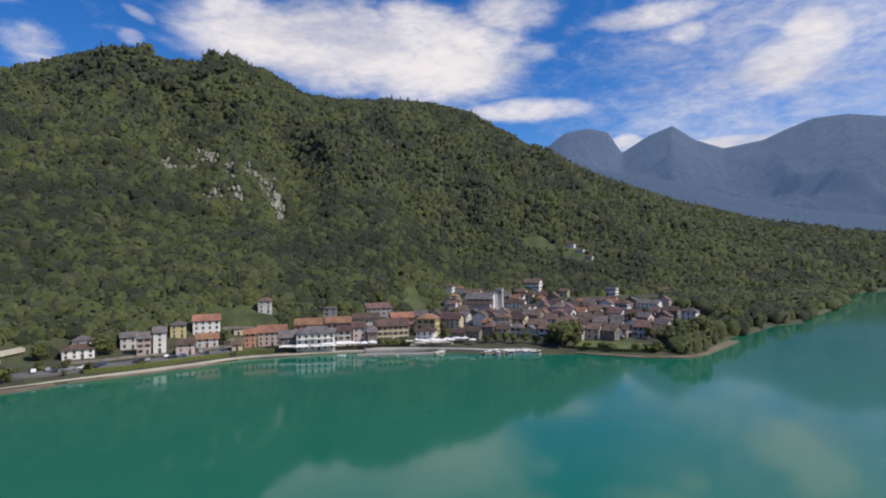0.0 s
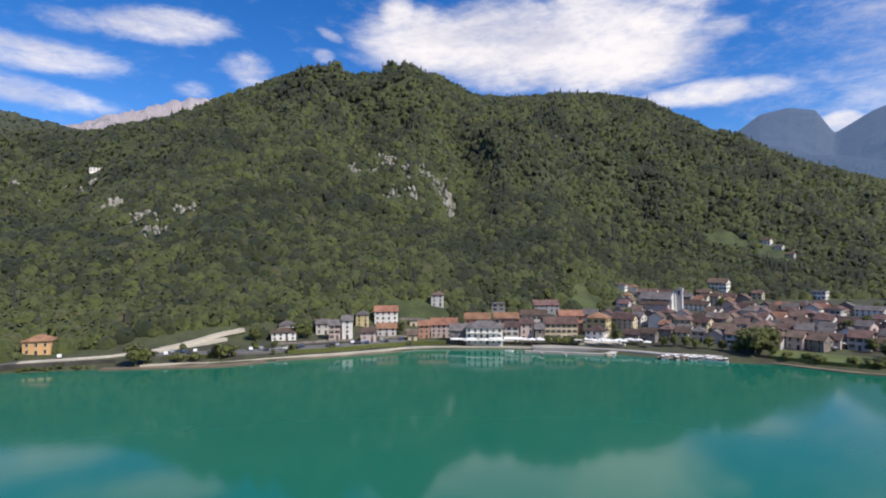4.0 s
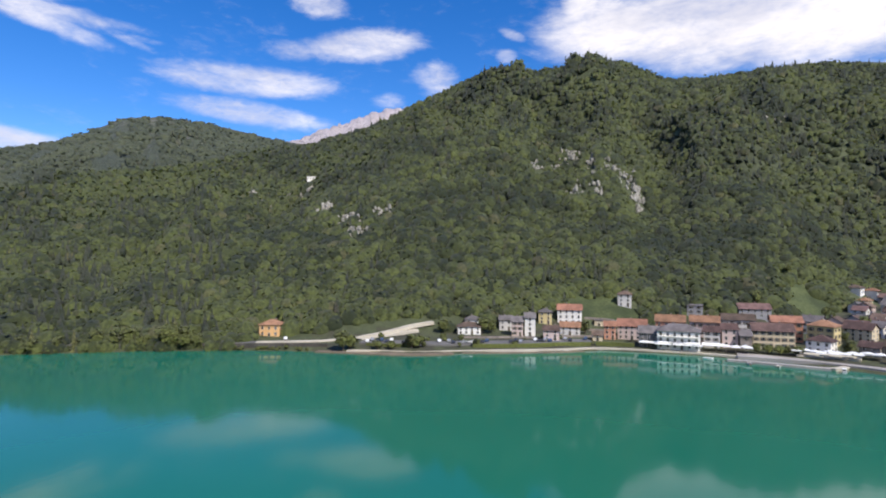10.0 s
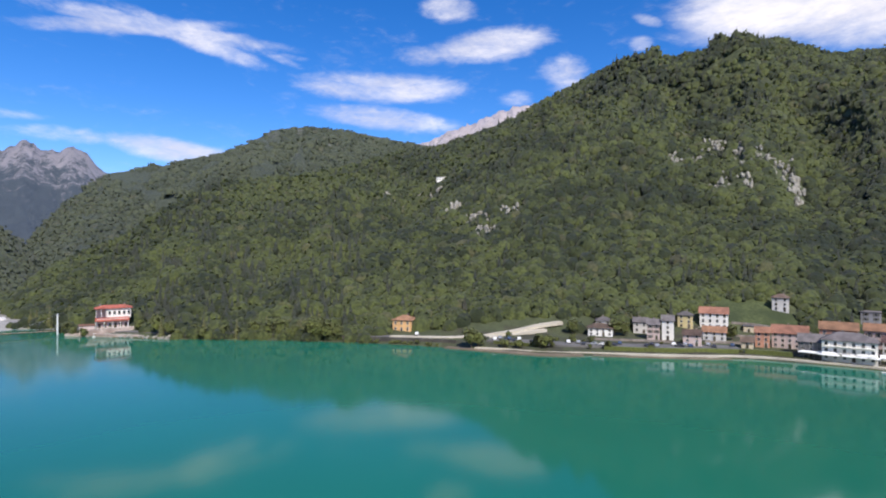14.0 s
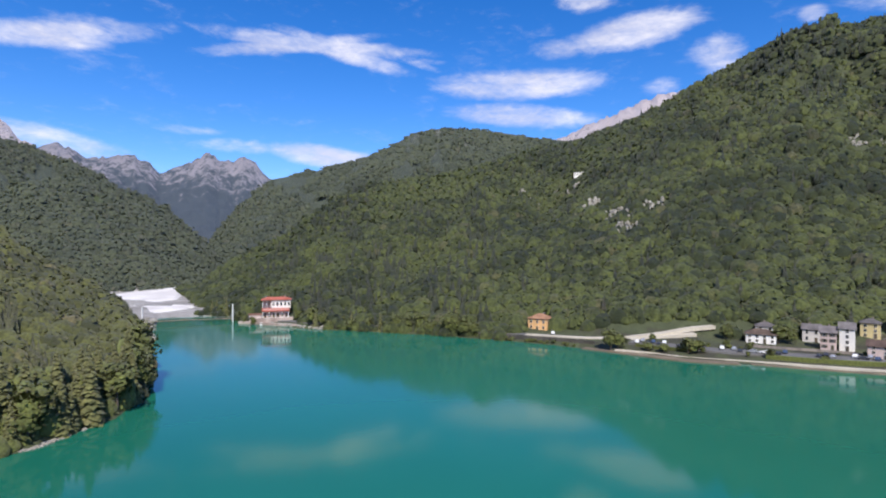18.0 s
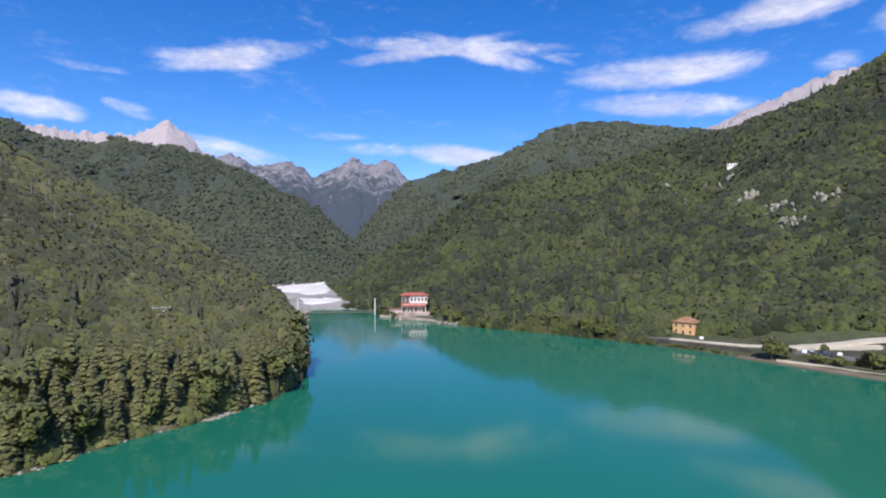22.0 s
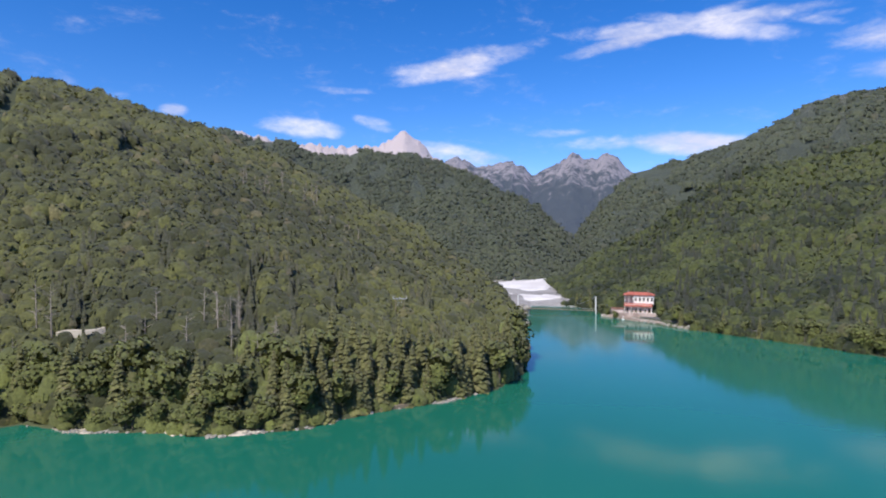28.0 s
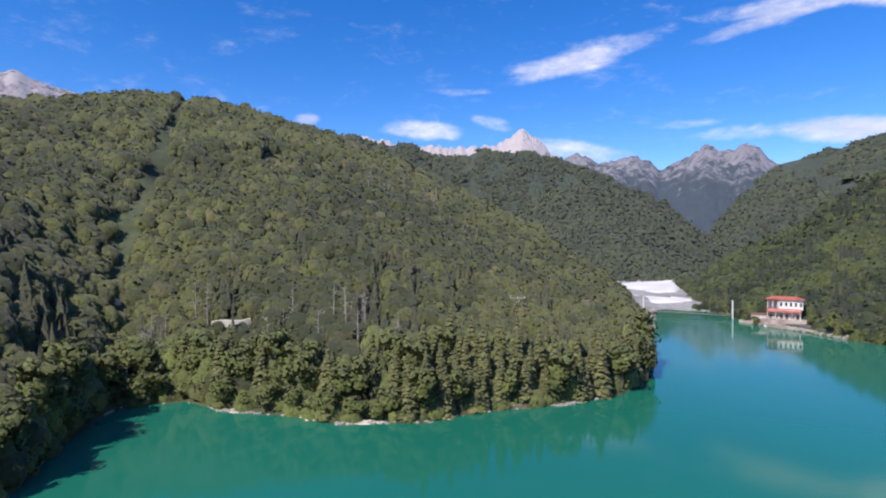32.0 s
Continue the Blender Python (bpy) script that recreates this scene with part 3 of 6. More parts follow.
def forest(name, spots, templates, mat, label, sunk=0.3):
    """Woods nobody could count, as one object. spots: x, y, z, radius, height of every tree."""
    vs, fs, ns, n = [], [], [], 0
    which = rng.integers(0, len(templates), len(spots))
    for k, (tv, tf) in enumerate(templates):
        s = spots[which == k]
        if not len(s):
            continue
        turn = rng.uniform(0, 6.28, len(s))
        c, si = np.cos(turn)[:, None], np.sin(turn)[:, None]
        x = (tv[None, :, 0] * c - tv[None, :, 1] * si) * s[:, 3:4] + s[:, 0:1]
        y = (tv[None, :, 0] * si + tv[None, :, 1] * c) * s[:, 3:4] + s[:, 1:2]
        z = (tv[None, :, 2] / tv[:, 2].max() - sunk) * s[:, 4:5] + s[:, 2:3]
        vs.append(np.stack([x, y, z], -1).reshape(-1, 3))
        q = soft_normals(tv)
        ns.append(np.stack([q[None, :, 0] * c - q[None, :, 1] * si, q[None, :, 0] * si + q[None, :, 1] * c, np.broadcast_to(q[None, :, 2], x.shape)], -1).reshape(-1, 3))
        fs.append((tf[None] + (n + np.arange(len(s)) * len(tv))[:, None, None]).reshape(-1, 3))
        n += len(s) * len(tv)
    ob = new(name, quick_mesh(name, np.concatenate(vs), np.concatenate(fs), [mat], True, np.concatenate(ns)))
    return tagged(ob, label, "trees", kind="stuff")


def scatter(a0, a1, r0, r1, step, least, most):
    """Jittered places over a sector; the spacing grows with the distance."""
    out, r = [], r0
    while r < r1:
        s = min(max(r * step, least), most)
        n = max(1, int(radians(a1 - a0) * r / s))
        a = a0 + (np.arange(n) + rng.uniform(0, 1, n)) * (a1 - a0) / n
        out.append(np.stack([a, r + rng.uniform(-0.6, 0.6, n) * s, np.full(n, s)], 1))
        r += s * 0.9
    return np.concatenate(out)


CLEAR = [
    (26.7, 519, 6, 8), (25.0, 535, 6, 8), (23.3, 549, 7, 8), (21.2, 527, 7, 8), (22.8, 486, 7, 8), (20.7, 493, 8, 8), (18.0, 515, 8, 9), (16.8, 504, 6, 14), (19.4, 522, 6, 7),
    (55.7, 581, 10, 9), (50.6, 601, 10, 10), (48.4, 461, 9, 10), (46.6, 428, 7, 9), (45.4, 400, 6, 10), (42.5, 424, 8, 7), (50.0, 657, 14, 22), (134, 184, 5, 5), (143.9, 213, 3.5, 5),
    (105.3, 206, 3.5, 4), (81, 352, 16, 10), (54, 296, 10, 9), (-13.6, 630, 16, 12), (-15.1, 602, 7, 9)]
CLEAR_LINES = [(137.9, 660, 139.46, 490, 7.6), (139.46, 490, 140.8, 342, 6.6), (140.8, 342, 141.7, 295, 5.8), (141.7, 295, 143.4, 250, 5.0), (143.4, 250, 144.2, 231, 4.4),
               (54, 287, 46, 282, 5), (46, 282, 39.5, 291, 7), (39.5, 291, 35.5, 297, 6)]


def open_ground(a, r):
    """Where no trees stand: meadows, outcrops, roads, the cut for the power line."""
    x, y = -np.sin(np.radians(a)) * r, np.cos(np.radians(a)) * r
    bare = np.zeros(len(a), bool)
    for ca, cr, wide, deep in CLEAR + MEADOWS:
        bare |= ((a - ca) * np.pi / 180 * cr / wide) ** 2 + ((r - cr) / deep) ** 2 < 1
    for a0, r0, a1, r1, wide in CLEAR_LINES:
        p0 = np.array([-math.sin(radians(a0)) * r0, math.cos(radians(a0)) * r0])
        p1 = np.array([-math.sin(radians(a1)) * r1, math.cos(radians(a1)) * r1])
        d = p1 - p0
        u = np.clip(((x - p0[0]) * d[0] + (y - p0[1]) * d[1]) / (d @ d), 0, 1)
        bare |= np.hypot(x - p0[0] - u * d[0], y - p0[1] - u * d[1]) < wide
    for ha, hr, hw, hd, _ in HOUSES:
        bare |= (np.abs(np.radians(a - ha)) * r < hw / 2 + 3) & (r > hr - 16) & (r < hr + hd + 3)
    return bare


def wood_spots(places, hills, tall, spread=0.84, low=1.0, round_=0.0):
    a, r, s = places.T
    z, kind = land(a, r)
    ok = np.isin(kind, hills) & (z > low) & ~open_ground(a, r)
    a, r, s, z = a[ok], r[ok], s[ok], z[ok]
    stand = fbm(a * r * 0.0008, r * 0.03, 3, 77)
    h = tall * (0.7 + 0.5 * stand) * rng.uniform(0.78, 1.2, len(a)) * np.clip(s / 6, 1, 1.12)
    wide = s * spread * rng.uniform(0.52, 1.42, len(a))
    if round_:
        h = wide * round_ * (0.75 + 0.5 * stand) * rng.uniform(0.85, 1.2, len(a)) + tall
    return np.stack([-np.sin(np.radians(a)) * r, np.cos(np.radians(a)) * r, z - 0.8, wide, h], 1), a, r



HOUSES = []

# ---- town ----
def plaster(name, base):
    return material(name, base, 0.85, 0.12, 0.6, 0.01)


WHITE, CREAM, YELLOW = plaster("white_plaster", (0.84, 0.81, 0.76)), plaster("cream_plaster", (0.66, 0.55, 0.38)), plaster("yellow_plaster", (0.62, 0.50, 0.25))
PINK, ROSE, GREYW = plaster("faded_pink_plaster", (0.60, 0.47, 0.43)), plaster("rose_plaster", (0.55, 0.27, 0.18)), plaster("grey_white_plaster", (0.62, 0.59, 0.56))
ORANGE, STONE, GREY = plaster("orange_plaster", (0.74, 0.44, 0.20)), material("stone_wall", (0.27, 0.23, 0.20), 0.9, 0.3, 2.0, 0.04), plaster("grey_concrete", (0.33, 0.32, 0.33))
# grey stone made this dark because the shade on the walls is in it
SHADEWALL = material("sooty_stone_wall", (0.13, 0.125, 0.13), 0.9, 0.3, 1.5, 0.03)
TILE = material("orange_roof_tiles", (0.29, 0.145, 0.088), 0.85, 0.3, 1.4, 0.05, each=0.15)
RED = material("red_roof_tiles", (0.42, 0.12, 0.08), 0.85, 0.25, 1.4, 0.05)
BROWN = material("weathered_brown_roof_tiles", (0.135, 0.086, 0.07), 0.9, 0.35, 1.4, 0.05, each=0.35)
SLATE = material("grey_roof_tiles", (0.135, 0.12, 0.118), 0.85, 0.3, 1.4, 0.05, each=0.25)
PANE = material("dark_window_glass", (0.02, 0.024, 0.03), 0.12, 0.2, 1.0)
TRIM = material("pale_window_frame", (0.62, 0.60, 0.56), 0.7, 0.1, 2.0)
SHUTTER = material("green_brown_shutter", (0.09, 0.07, 0.045), 0.7, 0.25, 3.0, each=0.4)
WOOD = material("weathered_planks", (0.22, 0.17, 0.13), 0.85, 0.3, 3.0, 0.01)
CANVAS = material("white_canvas", (0.80, 0.79, 0.77), 0.85, 0.06, 2.0)
METAL = material("galvanised_steel", (0.45, 0.46, 0.48), 0.45, 0.15, 2.0, metal=0.6)
CONCRETE = material("pale_concrete", (0.38, 0.345, 0.32), 0.9, 0.15, 0.4, 0.02)
PATH_GRIT = material("dusty_gravel_path", (0.52, 0.47, 0.38), 0.95, 0.15, 0.4, 0.03)
ASPHALT = material("worn_asphalt", (0.15, 0.145, 0.14), 0.9, 0.2, 0.5, 0.01)
SAND = material("reddish_sand_bank", (0.20, 0.16, 0.11), 0.95, 0.25, 0.5, 0.08)
DARK_STONE = material("damp_dark_stone", (0.085, 0.078, 0.066), 0.9, 0.35, 0.8, 0.1)
PINK_BANK = material("pinkish_rubble_bank", (0.42, 0.32, 0.27), 0.95, 0.35, 0.6, 0.2, (0.58, 0.48, 0.42))
PAINT = material("white_gelcoat", (0.78, 0.78, 0.76), 0.3, 0.05, 1.0)


def part(name, bm, mat, parent=None, label="", smooth=False):
    """Links a bmesh as one mesh object under a thing or a part."""
    me = bpy.data.meshes.new(name)
    bm.normal_update()
    bm.to_mesh(me)
    bm.free()
    me.materials.append(mat)
    if smooth:
        me.polygons.foreach_set("use_smooth", np.ones(len(me.polygons), bool))
    ob = new(name, me)
    if parent:
        ob.parent = parent
    return tagged(ob, label) if label else ob


def shared(name, me, parent, m):
    ob = new(name, me)
    ob.parent = parent
    ob.matrix_basis = m
    return ob


def box(bm, x0, x1, y0, y1, z0, z1, bevel=0.0):
    vs = [bm.verts.new((x, y, z)) for z in (z0, z1) for x, y in ((x0, y0), (x1, y0), (x1, y1), (x0, y1))]
    fs = [bm.faces.new([vs[i] for i in f]) for f in ((3, 2, 1, 0), (4, 5, 6, 7), (0, 1, 5, 4), (1, 2, 6, 5), (2, 3, 7, 6), (3, 0, 4, 7))]
    if bevel:
        bmesh.ops.bevel(bm, geom=list({e for f in fs for e in f.edges}), offset=bevel, segments=1, affect="EDGES")
    return bm


def made(build, *args):
    bm = bmesh.new()
    build(bm, *args)
    return bm


def poly(bm, pts, faces):
    vs = [bm.verts.new(p) for p in pts]
    for f in faces:
        bm.faces.new([vs[i] for i in f])


def tube(bm, p, q, r0, r1=None, sides=6):
    p, q = Vector(p), Vector(q)
    r1 = r0 if r1 is None else r1
    side = (q - p).cross(Vector((0.3, 0.9, 0.1)) if abs((q - p).normalized().z) > 0.9 else Vector((0, 0, 1))).normalized()
    up = side.cross(q - p).normalized()
    a = [bm.verts.new(p + (side * math.cos(k * 2 * math.pi / sides) + up * math.sin(k * 2 * math.pi / sides)) * r0) for k in range(sides)]
    b = [bm.verts.new(q + (side * math.cos(k * 2 * math.pi / sides) + up * math.sin(k * 2 * math.pi / sides)) * r1) for k in range(sides)]
    for k in range(sides):
        bm.faces.new((a[k], a[(k + 1) % sides], b[(k + 1) % sides], b[k]))
    bm.faces.new(b)
    bm.faces.new(a[::-1])


def relief(name, xs, zs, deep, look, mats):
    """A connected sheet of rectangles: deep gives each one's step out of the wall, look its material (rows from below)."""
    bm = bmesh.new()
    vs = [[bm.verts.new((x, -0.10, z)) for x in xs] for z in zs]
    fs = []
    for i in range(len(zs) - 1):
        for j in range(len(xs) - 1):
            f = bm.faces.new((vs[i][j], vs[i][j + 1], vs[i + 1][j + 1], vs[i + 1][j]))
            f.material_index = look[i][j]
            fs.append((f, deep[i][j]))
    bm.normal_update()
    for f, d in fs:
        if d:
            bmesh.ops.inset_individual(bm, faces=[f], thickness=0.012, depth=d)
    rim = bmesh.ops.extrude_edge_only(bm, edges=[e for e in bm.edges if e.is_boundary])
    for v in rim["geom"]:
        if isinstance(v, bmesh.types.BMVert):
            v.co.y = 0.05
    me = bpy.data.meshes.new(name)
    bm.to_mesh(me)
    bm.free()
    for m in mats:
        me.materials.append(m)
    return me


LOOKS = (PANE, TRIM, SHUTTER)
WINDOW = relief("window", [-0.52, -0.43, -0.03, 0.03, 0.43, 0.52], [-0.1, 0.0, 1.38, 1.46], [[0.05] * 5, [0.03, -0.05, 0.02, -0.05, 0.03], [0.03] * 5], [[1] * 5, [1, 0, 1, 0, 1], [1] * 5], LOOKS)
SHUTTERED = relief("window", [-0.98, -0.53, -0.43, -0.03, 0.03, 0.43, 0.53, 0.98], [-0.02, 1.40], [[0.05, 0.02, -0.05, 0.02, -0.05, 0.02, 0.05]], [[2, 1, 0, 1, 0, 1, 2]], LOOKS)
DOOR = relief("door", [-0.66, -0.55, 0.0, 0.55, 0.66], [0.0, 2.12, 2.26], [[0.05, -0.04, -0.04, 0.05], [0.05] * 4], [[1, 2, 2, 1], [1] * 4], LOOKS)
CHIMNEY = bpy.data.meshes.new("chimney")
_bm = bmesh.new()
_rings = [[_bm.verts.new((x * s, y * s, z)) for x, y in ((-1, -1), (1, -1), (1, 1), (-1, 1))] for s, z in ((0.35, -1.2), (0.35, 0.9), (0.46, 0.9), (0.46, 1.06))]
for _a, _b in zip(_rings, _rings[1:]):
    for _k in range(4):
        _bm.faces.new((_a[_k], _a[(_k + 1) % 4], _b[(_k + 1) % 4], _b[_k]))
_bm.faces.new(_rings[-1])
_bm.to_mesh(CHIMNEY)
_bm.free()
CHIMNEY.materials.append(STONE)


def house(az, r, wide, high, wall, roof, storeys, kind, label, deep=0.0, turn=0.0, sides=2, group="houses of the lakeside town", ground_z=None):
    """A house whose front stands at az, r and looks at the lake; high: to the ridge."""
    if not turn and az < 10:
        turn = -17.0 if az < 2 else 12.0
    deep = deep or min(11.0, max(6.0, wide * 0.75))
    base = at(az, r, ground_z)
    front = at(az, r + deep / 2, base.z)
    sink = 2.5
    home = tagged(new("house"), label, "house", group)
    home.matrix_basis = pose(*front, 0, 0, az + turn)
    w2, d2 = wide / 2, deep / 2
    rise = 0.35 if kind == "flat" else min(high * 0.34, (0.24 * deep if kind == "gable" else 0.22 * min(wide, deep)) + 0.5)
    eave = high - rise
    bm = made(box, -w2, w2, -d2, d2, -sink, eave)
    if kind == "gable":
        for x in (-w2 + 0.02, w2 - 0.02):
            poly(bm, [(x, -d2, eave), (x, d2, eave), (x, 0, high - 0.15), (x * 0.985, -d2, eave), (x * 0.985, d2, eave), (x * 0.985, 0, high - 0.15)], [(0, 1, 2), (5, 4, 3), (0, 2, 5, 3), (1, 4, 5, 2)])
    part("wall", bm, wall, home)
    o, t = 0.55, 0.22
    bm = bmesh.new()
    if kind == "gable":
        sl = rise / d2
        lo = eave - o * sl
        pts = [(x, y, z + dz) for dz in (0, t) for x in (-w2 - o, w2 + o) for y, z in ((-d2 - o, lo), (0, high), (d2 + o, lo))]
        poly(bm, pts, [(6, 9, 10, 7), (7, 10, 11, 8), (1, 4, 3, 0), (2, 5, 4, 1), (0, 3, 9, 6), (2, 8, 11, 5), (0, 6, 7, 1), (1, 7, 8, 2), (3, 4, 10, 9), (4, 5, 11, 10)])
    elif kind == "hip":
        c = max(0.3, w2 - d2)
        cy = max(0.0, d2 - w2)
        pts = [(-w2 - o, -d2 - o, eave), (w2 + o, -d2 - o, eave), (w2 + o, d2 + o, eave), (-w2 - o, d2 + o, eave)]
        pts += [(x, y, z + t) for x, y, z in pts] + [(-c, -cy, high + t), (c, -cy, high + t), (c, cy + 0.01, high + t), (-c, cy + 0.01, high + t)]
        poly(bm, pts, [(3, 2, 1, 0), (0, 1, 5, 4), (1, 2, 6, 5), (2, 3, 7, 6), (3, 0, 4, 7), (4, 5, 9, 8), (5, 6, 10, 9), (6, 7, 11, 10), (7, 4, 8, 11), (8, 9, 10, 11)])
    else:
        box(bm, -w2 - 0.3, w2 + 0.3, -d2 - 0.3, d2 + 0.3, eave + 0.003, eave + 0.3)
    part("roof", bm, roof, home)
    floor_h = (eave - 0.2) / storeys
    columns = max(1, int(wide / 2.7))
    me = SHUTTERED if random.random() < 0.6 and floor_h > 2.2 else WINDOW
    tall = min(1.0, floor_h / 2.7)
    for f in range(storeys):
        for c in range(columns):
            x = -w2 + wide * (c + 0.5) / columns
            if f == 0 and c == columns // 2:
                shared("door", DOOR, home, pose(x, -d2, 0.02))
                continue
            shared("window", me, home, pose(x, -d2, f * floor_h + 0.95 * tall) @ Matrix.Diagonal((1.1, 1, 1.1 * tall, 1)))
        for s in range(sides):
            n = max(1, int(deep / 4.0))
            for c in range(n):
                y = -d2 + deep * (c + 0.5) / n
                shared("window", me, home, pose((1 if s == 0 else -1) * w2, y, f * floor_h + 0.95 * tall, 0, 0, 90 if s == 0 else -90) @ Matrix.Diagonal((1.1, 1, 1.1 * tall, 1)))
    if kind != "flat":
        shared("chimney", CHIMNEY, home, pose(w2 * random.uniform(-0.5, 0.5), d2 * 0.35, high - rise * 0.2))
    HOUSES.append((az, r, wide, deep, high))
    return home


# houses along the lake road, from the lone orange one to the harbour
orange = house(53.88, 290, 10.3, 8.4, ORANGE, TILE, 2, "hip", "orange lakeside house with terracotta roof beside the road", 8.5, -22)
part("annex", made(box, 5.17, 8.0, -2.5, 3.2, -2, 3.2), CREAM, orange, "cream side annex")
part("annex_roof", made(poly, [(5.17, -3, 3.9), (8.5, -3, 3.2), (8.5, 3.6, 3.2), (5.17, 3.6, 3.9), (5.17, -3, 4.1), (8.5, -3, 3.4), (8.5, 3.6, 3.4), (5.17, 3.6, 4.1)],
     [(3, 2, 1, 0), (4, 5, 6, 7), (0, 1, 5, 4), (1, 2, 6, 5), (2, 3, 7, 6)]), TILE, orange)
house(33.76, 281, 11.7, 6.0, WHITE, BROWN, 2, "hip", "white two-storey villa with brown tiled hip roof", 7)
house(33.42, 293, 7.8, 6.3, WHITE, SLATE, 2, "hip", "small white house with grey roof above the villa", 6)
house(29.95, 294, 6.8, 7.8, GREYW, SLATE, 2, "gable", "grey-white house with slate-grey gable roof")
house(28.75, 280, 5.6, 9.6, PINK, SLATE, 3, "gable", "faded pink house with grey roof", 7)
house(27.45, 281, 5.2, 11.6, WHITE, SLATE, 4, "gable", "tall narrow white house with grey roof", 7)
house(25.91, 304, 7.1, 8.3, YELLOW, SLATE, 3, "hip", "yellow plastered house with grey roof under the woods")
house(23.45, 308, 12.9, 10.8, WHITE, TILE, 3, "gable", "large white three-storey house with orange roof above a meadow", 9)
house(25.3, 270, 7.5, 7.4, PINK, BROWN, 3, "gable", "pale pink lakeside house with brown roof")
house(23.4, 288, 9.9, 6.4, GREYW, TILE, 2, "gable", "low grey-white house with orange tiled roof")
house(20.56, 311, 4.7, 3.8, CREAM, SLATE, 1, "flat", "small cream flat-roofed hut on the meadow edge", 4)
house(20.7, 277, 4.6, 4.6, CREAM, BROWN, 2, "gable", "small cream house with brown roof", 5)
house(19.5, 282, 5.5, 8.8, ROSE, TILE, 3, "gable", "narrow rose-red house with orange roof")
house(17.4, 284, 13.5, 9.7, PINK, TILE, 3, "gable", "long pink row house with orange tiled roof")
house(18.1, 331, 7.5, 8.7, GREYW, BROWN, 3, "hip", "grey house alone on the meadow slope")
house(15.85, 270.5, 8.6, 9.0, SHADEWALL, SLATE, 3, "gable", "grey stone house in a shade-dark colour beside the white hotel", 9)
hotel = house(13.18, 268, 17.8, 11.0, WHITE, SLATE, 3, "hip", "white lakeside hotel with grey hip roof and awnings", 11, ground_z=1.4)
for z_b in (3.1, 5.8):
    balcony = part("balcony", made(box, -8.2, 8.2, -7.0, -5.52, z_b, z_b + 0.18), WHITE, hotel, "long white balcony")
    part("rail", made(box, -8.2, 8.2, -7.0, -6.95, z_b + 1.0, z_b + 1.08), PANE, balcony)
    for k in range(9):
        part("stanchion", made(tube, (-8.1 + k * 2.02, -6.97, z_b + 0.1), (-8.1 + k * 2.02, -6.97, z_b + 1.05), 0.05, 0.05, 4), PANE, balcony)
house(13.9, 286, 13.2, 12.2, ROSE, TILE, 3, "gable", "rose house with orange roof behind the hotel", 9)
house(10.9, 287, 12.6, 12.4, PINK, TILE, 3, "gable", "faded pink house with orange roof behind the quay", 8)
house(11.73, 339, 8.0, 7.3, GREY, SLATE, 3, "flat", "grey concrete block house below the woods", 8)
house(6.92, 355, 16.1, 7.8, GREY, BROWN, 2, "gable", "long grey house with brown roof on the slope")
house(10.3, 276, 6.6, 9.6, GREYW, BROWN, 3, "gable", "grey-white house with brown roof on the promenade", 7)
house(8.9, 279, 6.6, 10.6, PINK, BROWN, 3, "gable", "pink-grey house with dark shutters", 7)
house(8.2, 301, 14.3, 12.0, GREYW, BROWN, 3, "gable", "grey-white row house with brown roof", 8)
house(7.6, 278, 4.6, 8.4, STONE, SLATE, 2, "gable", "narrow stone house beside the cream palace", 7)
house(5.5, 283, 16.5, 11.0, CREAM, BROWN, 3, "gable", "cream palace with three rows of windows and brown roof", 10)
house(1.77, 281, 9.2, 7.4, WHITE, BROWN, 2, "hip", "white restaurant on the harbour square", 8)
house(1.6, 297, 10.5, 11.6, YELLOW, TILE, 3, "hip", "yellow house with bright orange roof", 9)
house(4.4, 303, 12.6, 11.8, ROSE, TILE, 3, "gable", "rose house with orange roof behind the palace", 8)
house(-0.9, 318, 11.6, 8.4, CREAM, BROWN, 3, "gable", "cream house with brown roof above the harbour", 9)
house(-0.95, 384, 6.6, 8.4, GREYW, BROWN, 3, "gable", "tall grey-white house at the meadow's foot", 7)
house(-1.66, 284, 7.2, 5.8, STONE, BROWN, 2, "gable", "stone house with brown roof at the harbour")
house(-3.2, 284, 7.1, 6.5, STONE, BROWN, 2, "gable", "stone house with weathered roof beside the harbour trees")
house(-7.32, 407, 17.9, 6.4, WHITE, BROWN, 2, "gable", "long white house behind the church", 8)
house(-9.02, 440, 5.9, 8.3, CREAM, BROWN, 3, "gable", "cream house at the end of a white row")
house(-8.11, 474, 9.7, 7.9, CREAM, BROWN, 2, "gable", "cream house with brown roof on the upper lane")
house(-9.33, 494, 14.7, 9.4, WHITE, BROWN, 2, "gable", "large white house at the forest edge")
house(-9.81, 300, 9.8, 8.1, GREYW, BROWN, 3, "gable", "grey-white house behind the boat harbour")
house(-20.68, 419, 14.8, 6.5, WHITE, SLATE, 2, "gable", "long white building with grey roof")
house(-21.28, 363, 5.0, 8.5, WHITE, BROWN, 3, "gable", "narrow white house beside a stone barn")
house(-24.3, 355, 8.7, 9.9, WHITE, SLATE, 3, "hip", "white school-like block at the town's edge")
house(-22.65, 362, 9.0, 9.2, STONE, BROWN, 2, "gable", "large stone barn with brown roof")
house(-17.08, 509, 11.1, 7.0, WHITE, SLATE, 2, "flat", "white flat-roofed house at the forest edge")
house(-12.5, 490, 7.7, 7.0, CREAM, BROWN, 2, "gable", "cream house on the upper edge of town")
house(-22.47, 529, 11.8, 7.0, CREAM, BROWN, 2, "gable", "cream gabled house above the town")


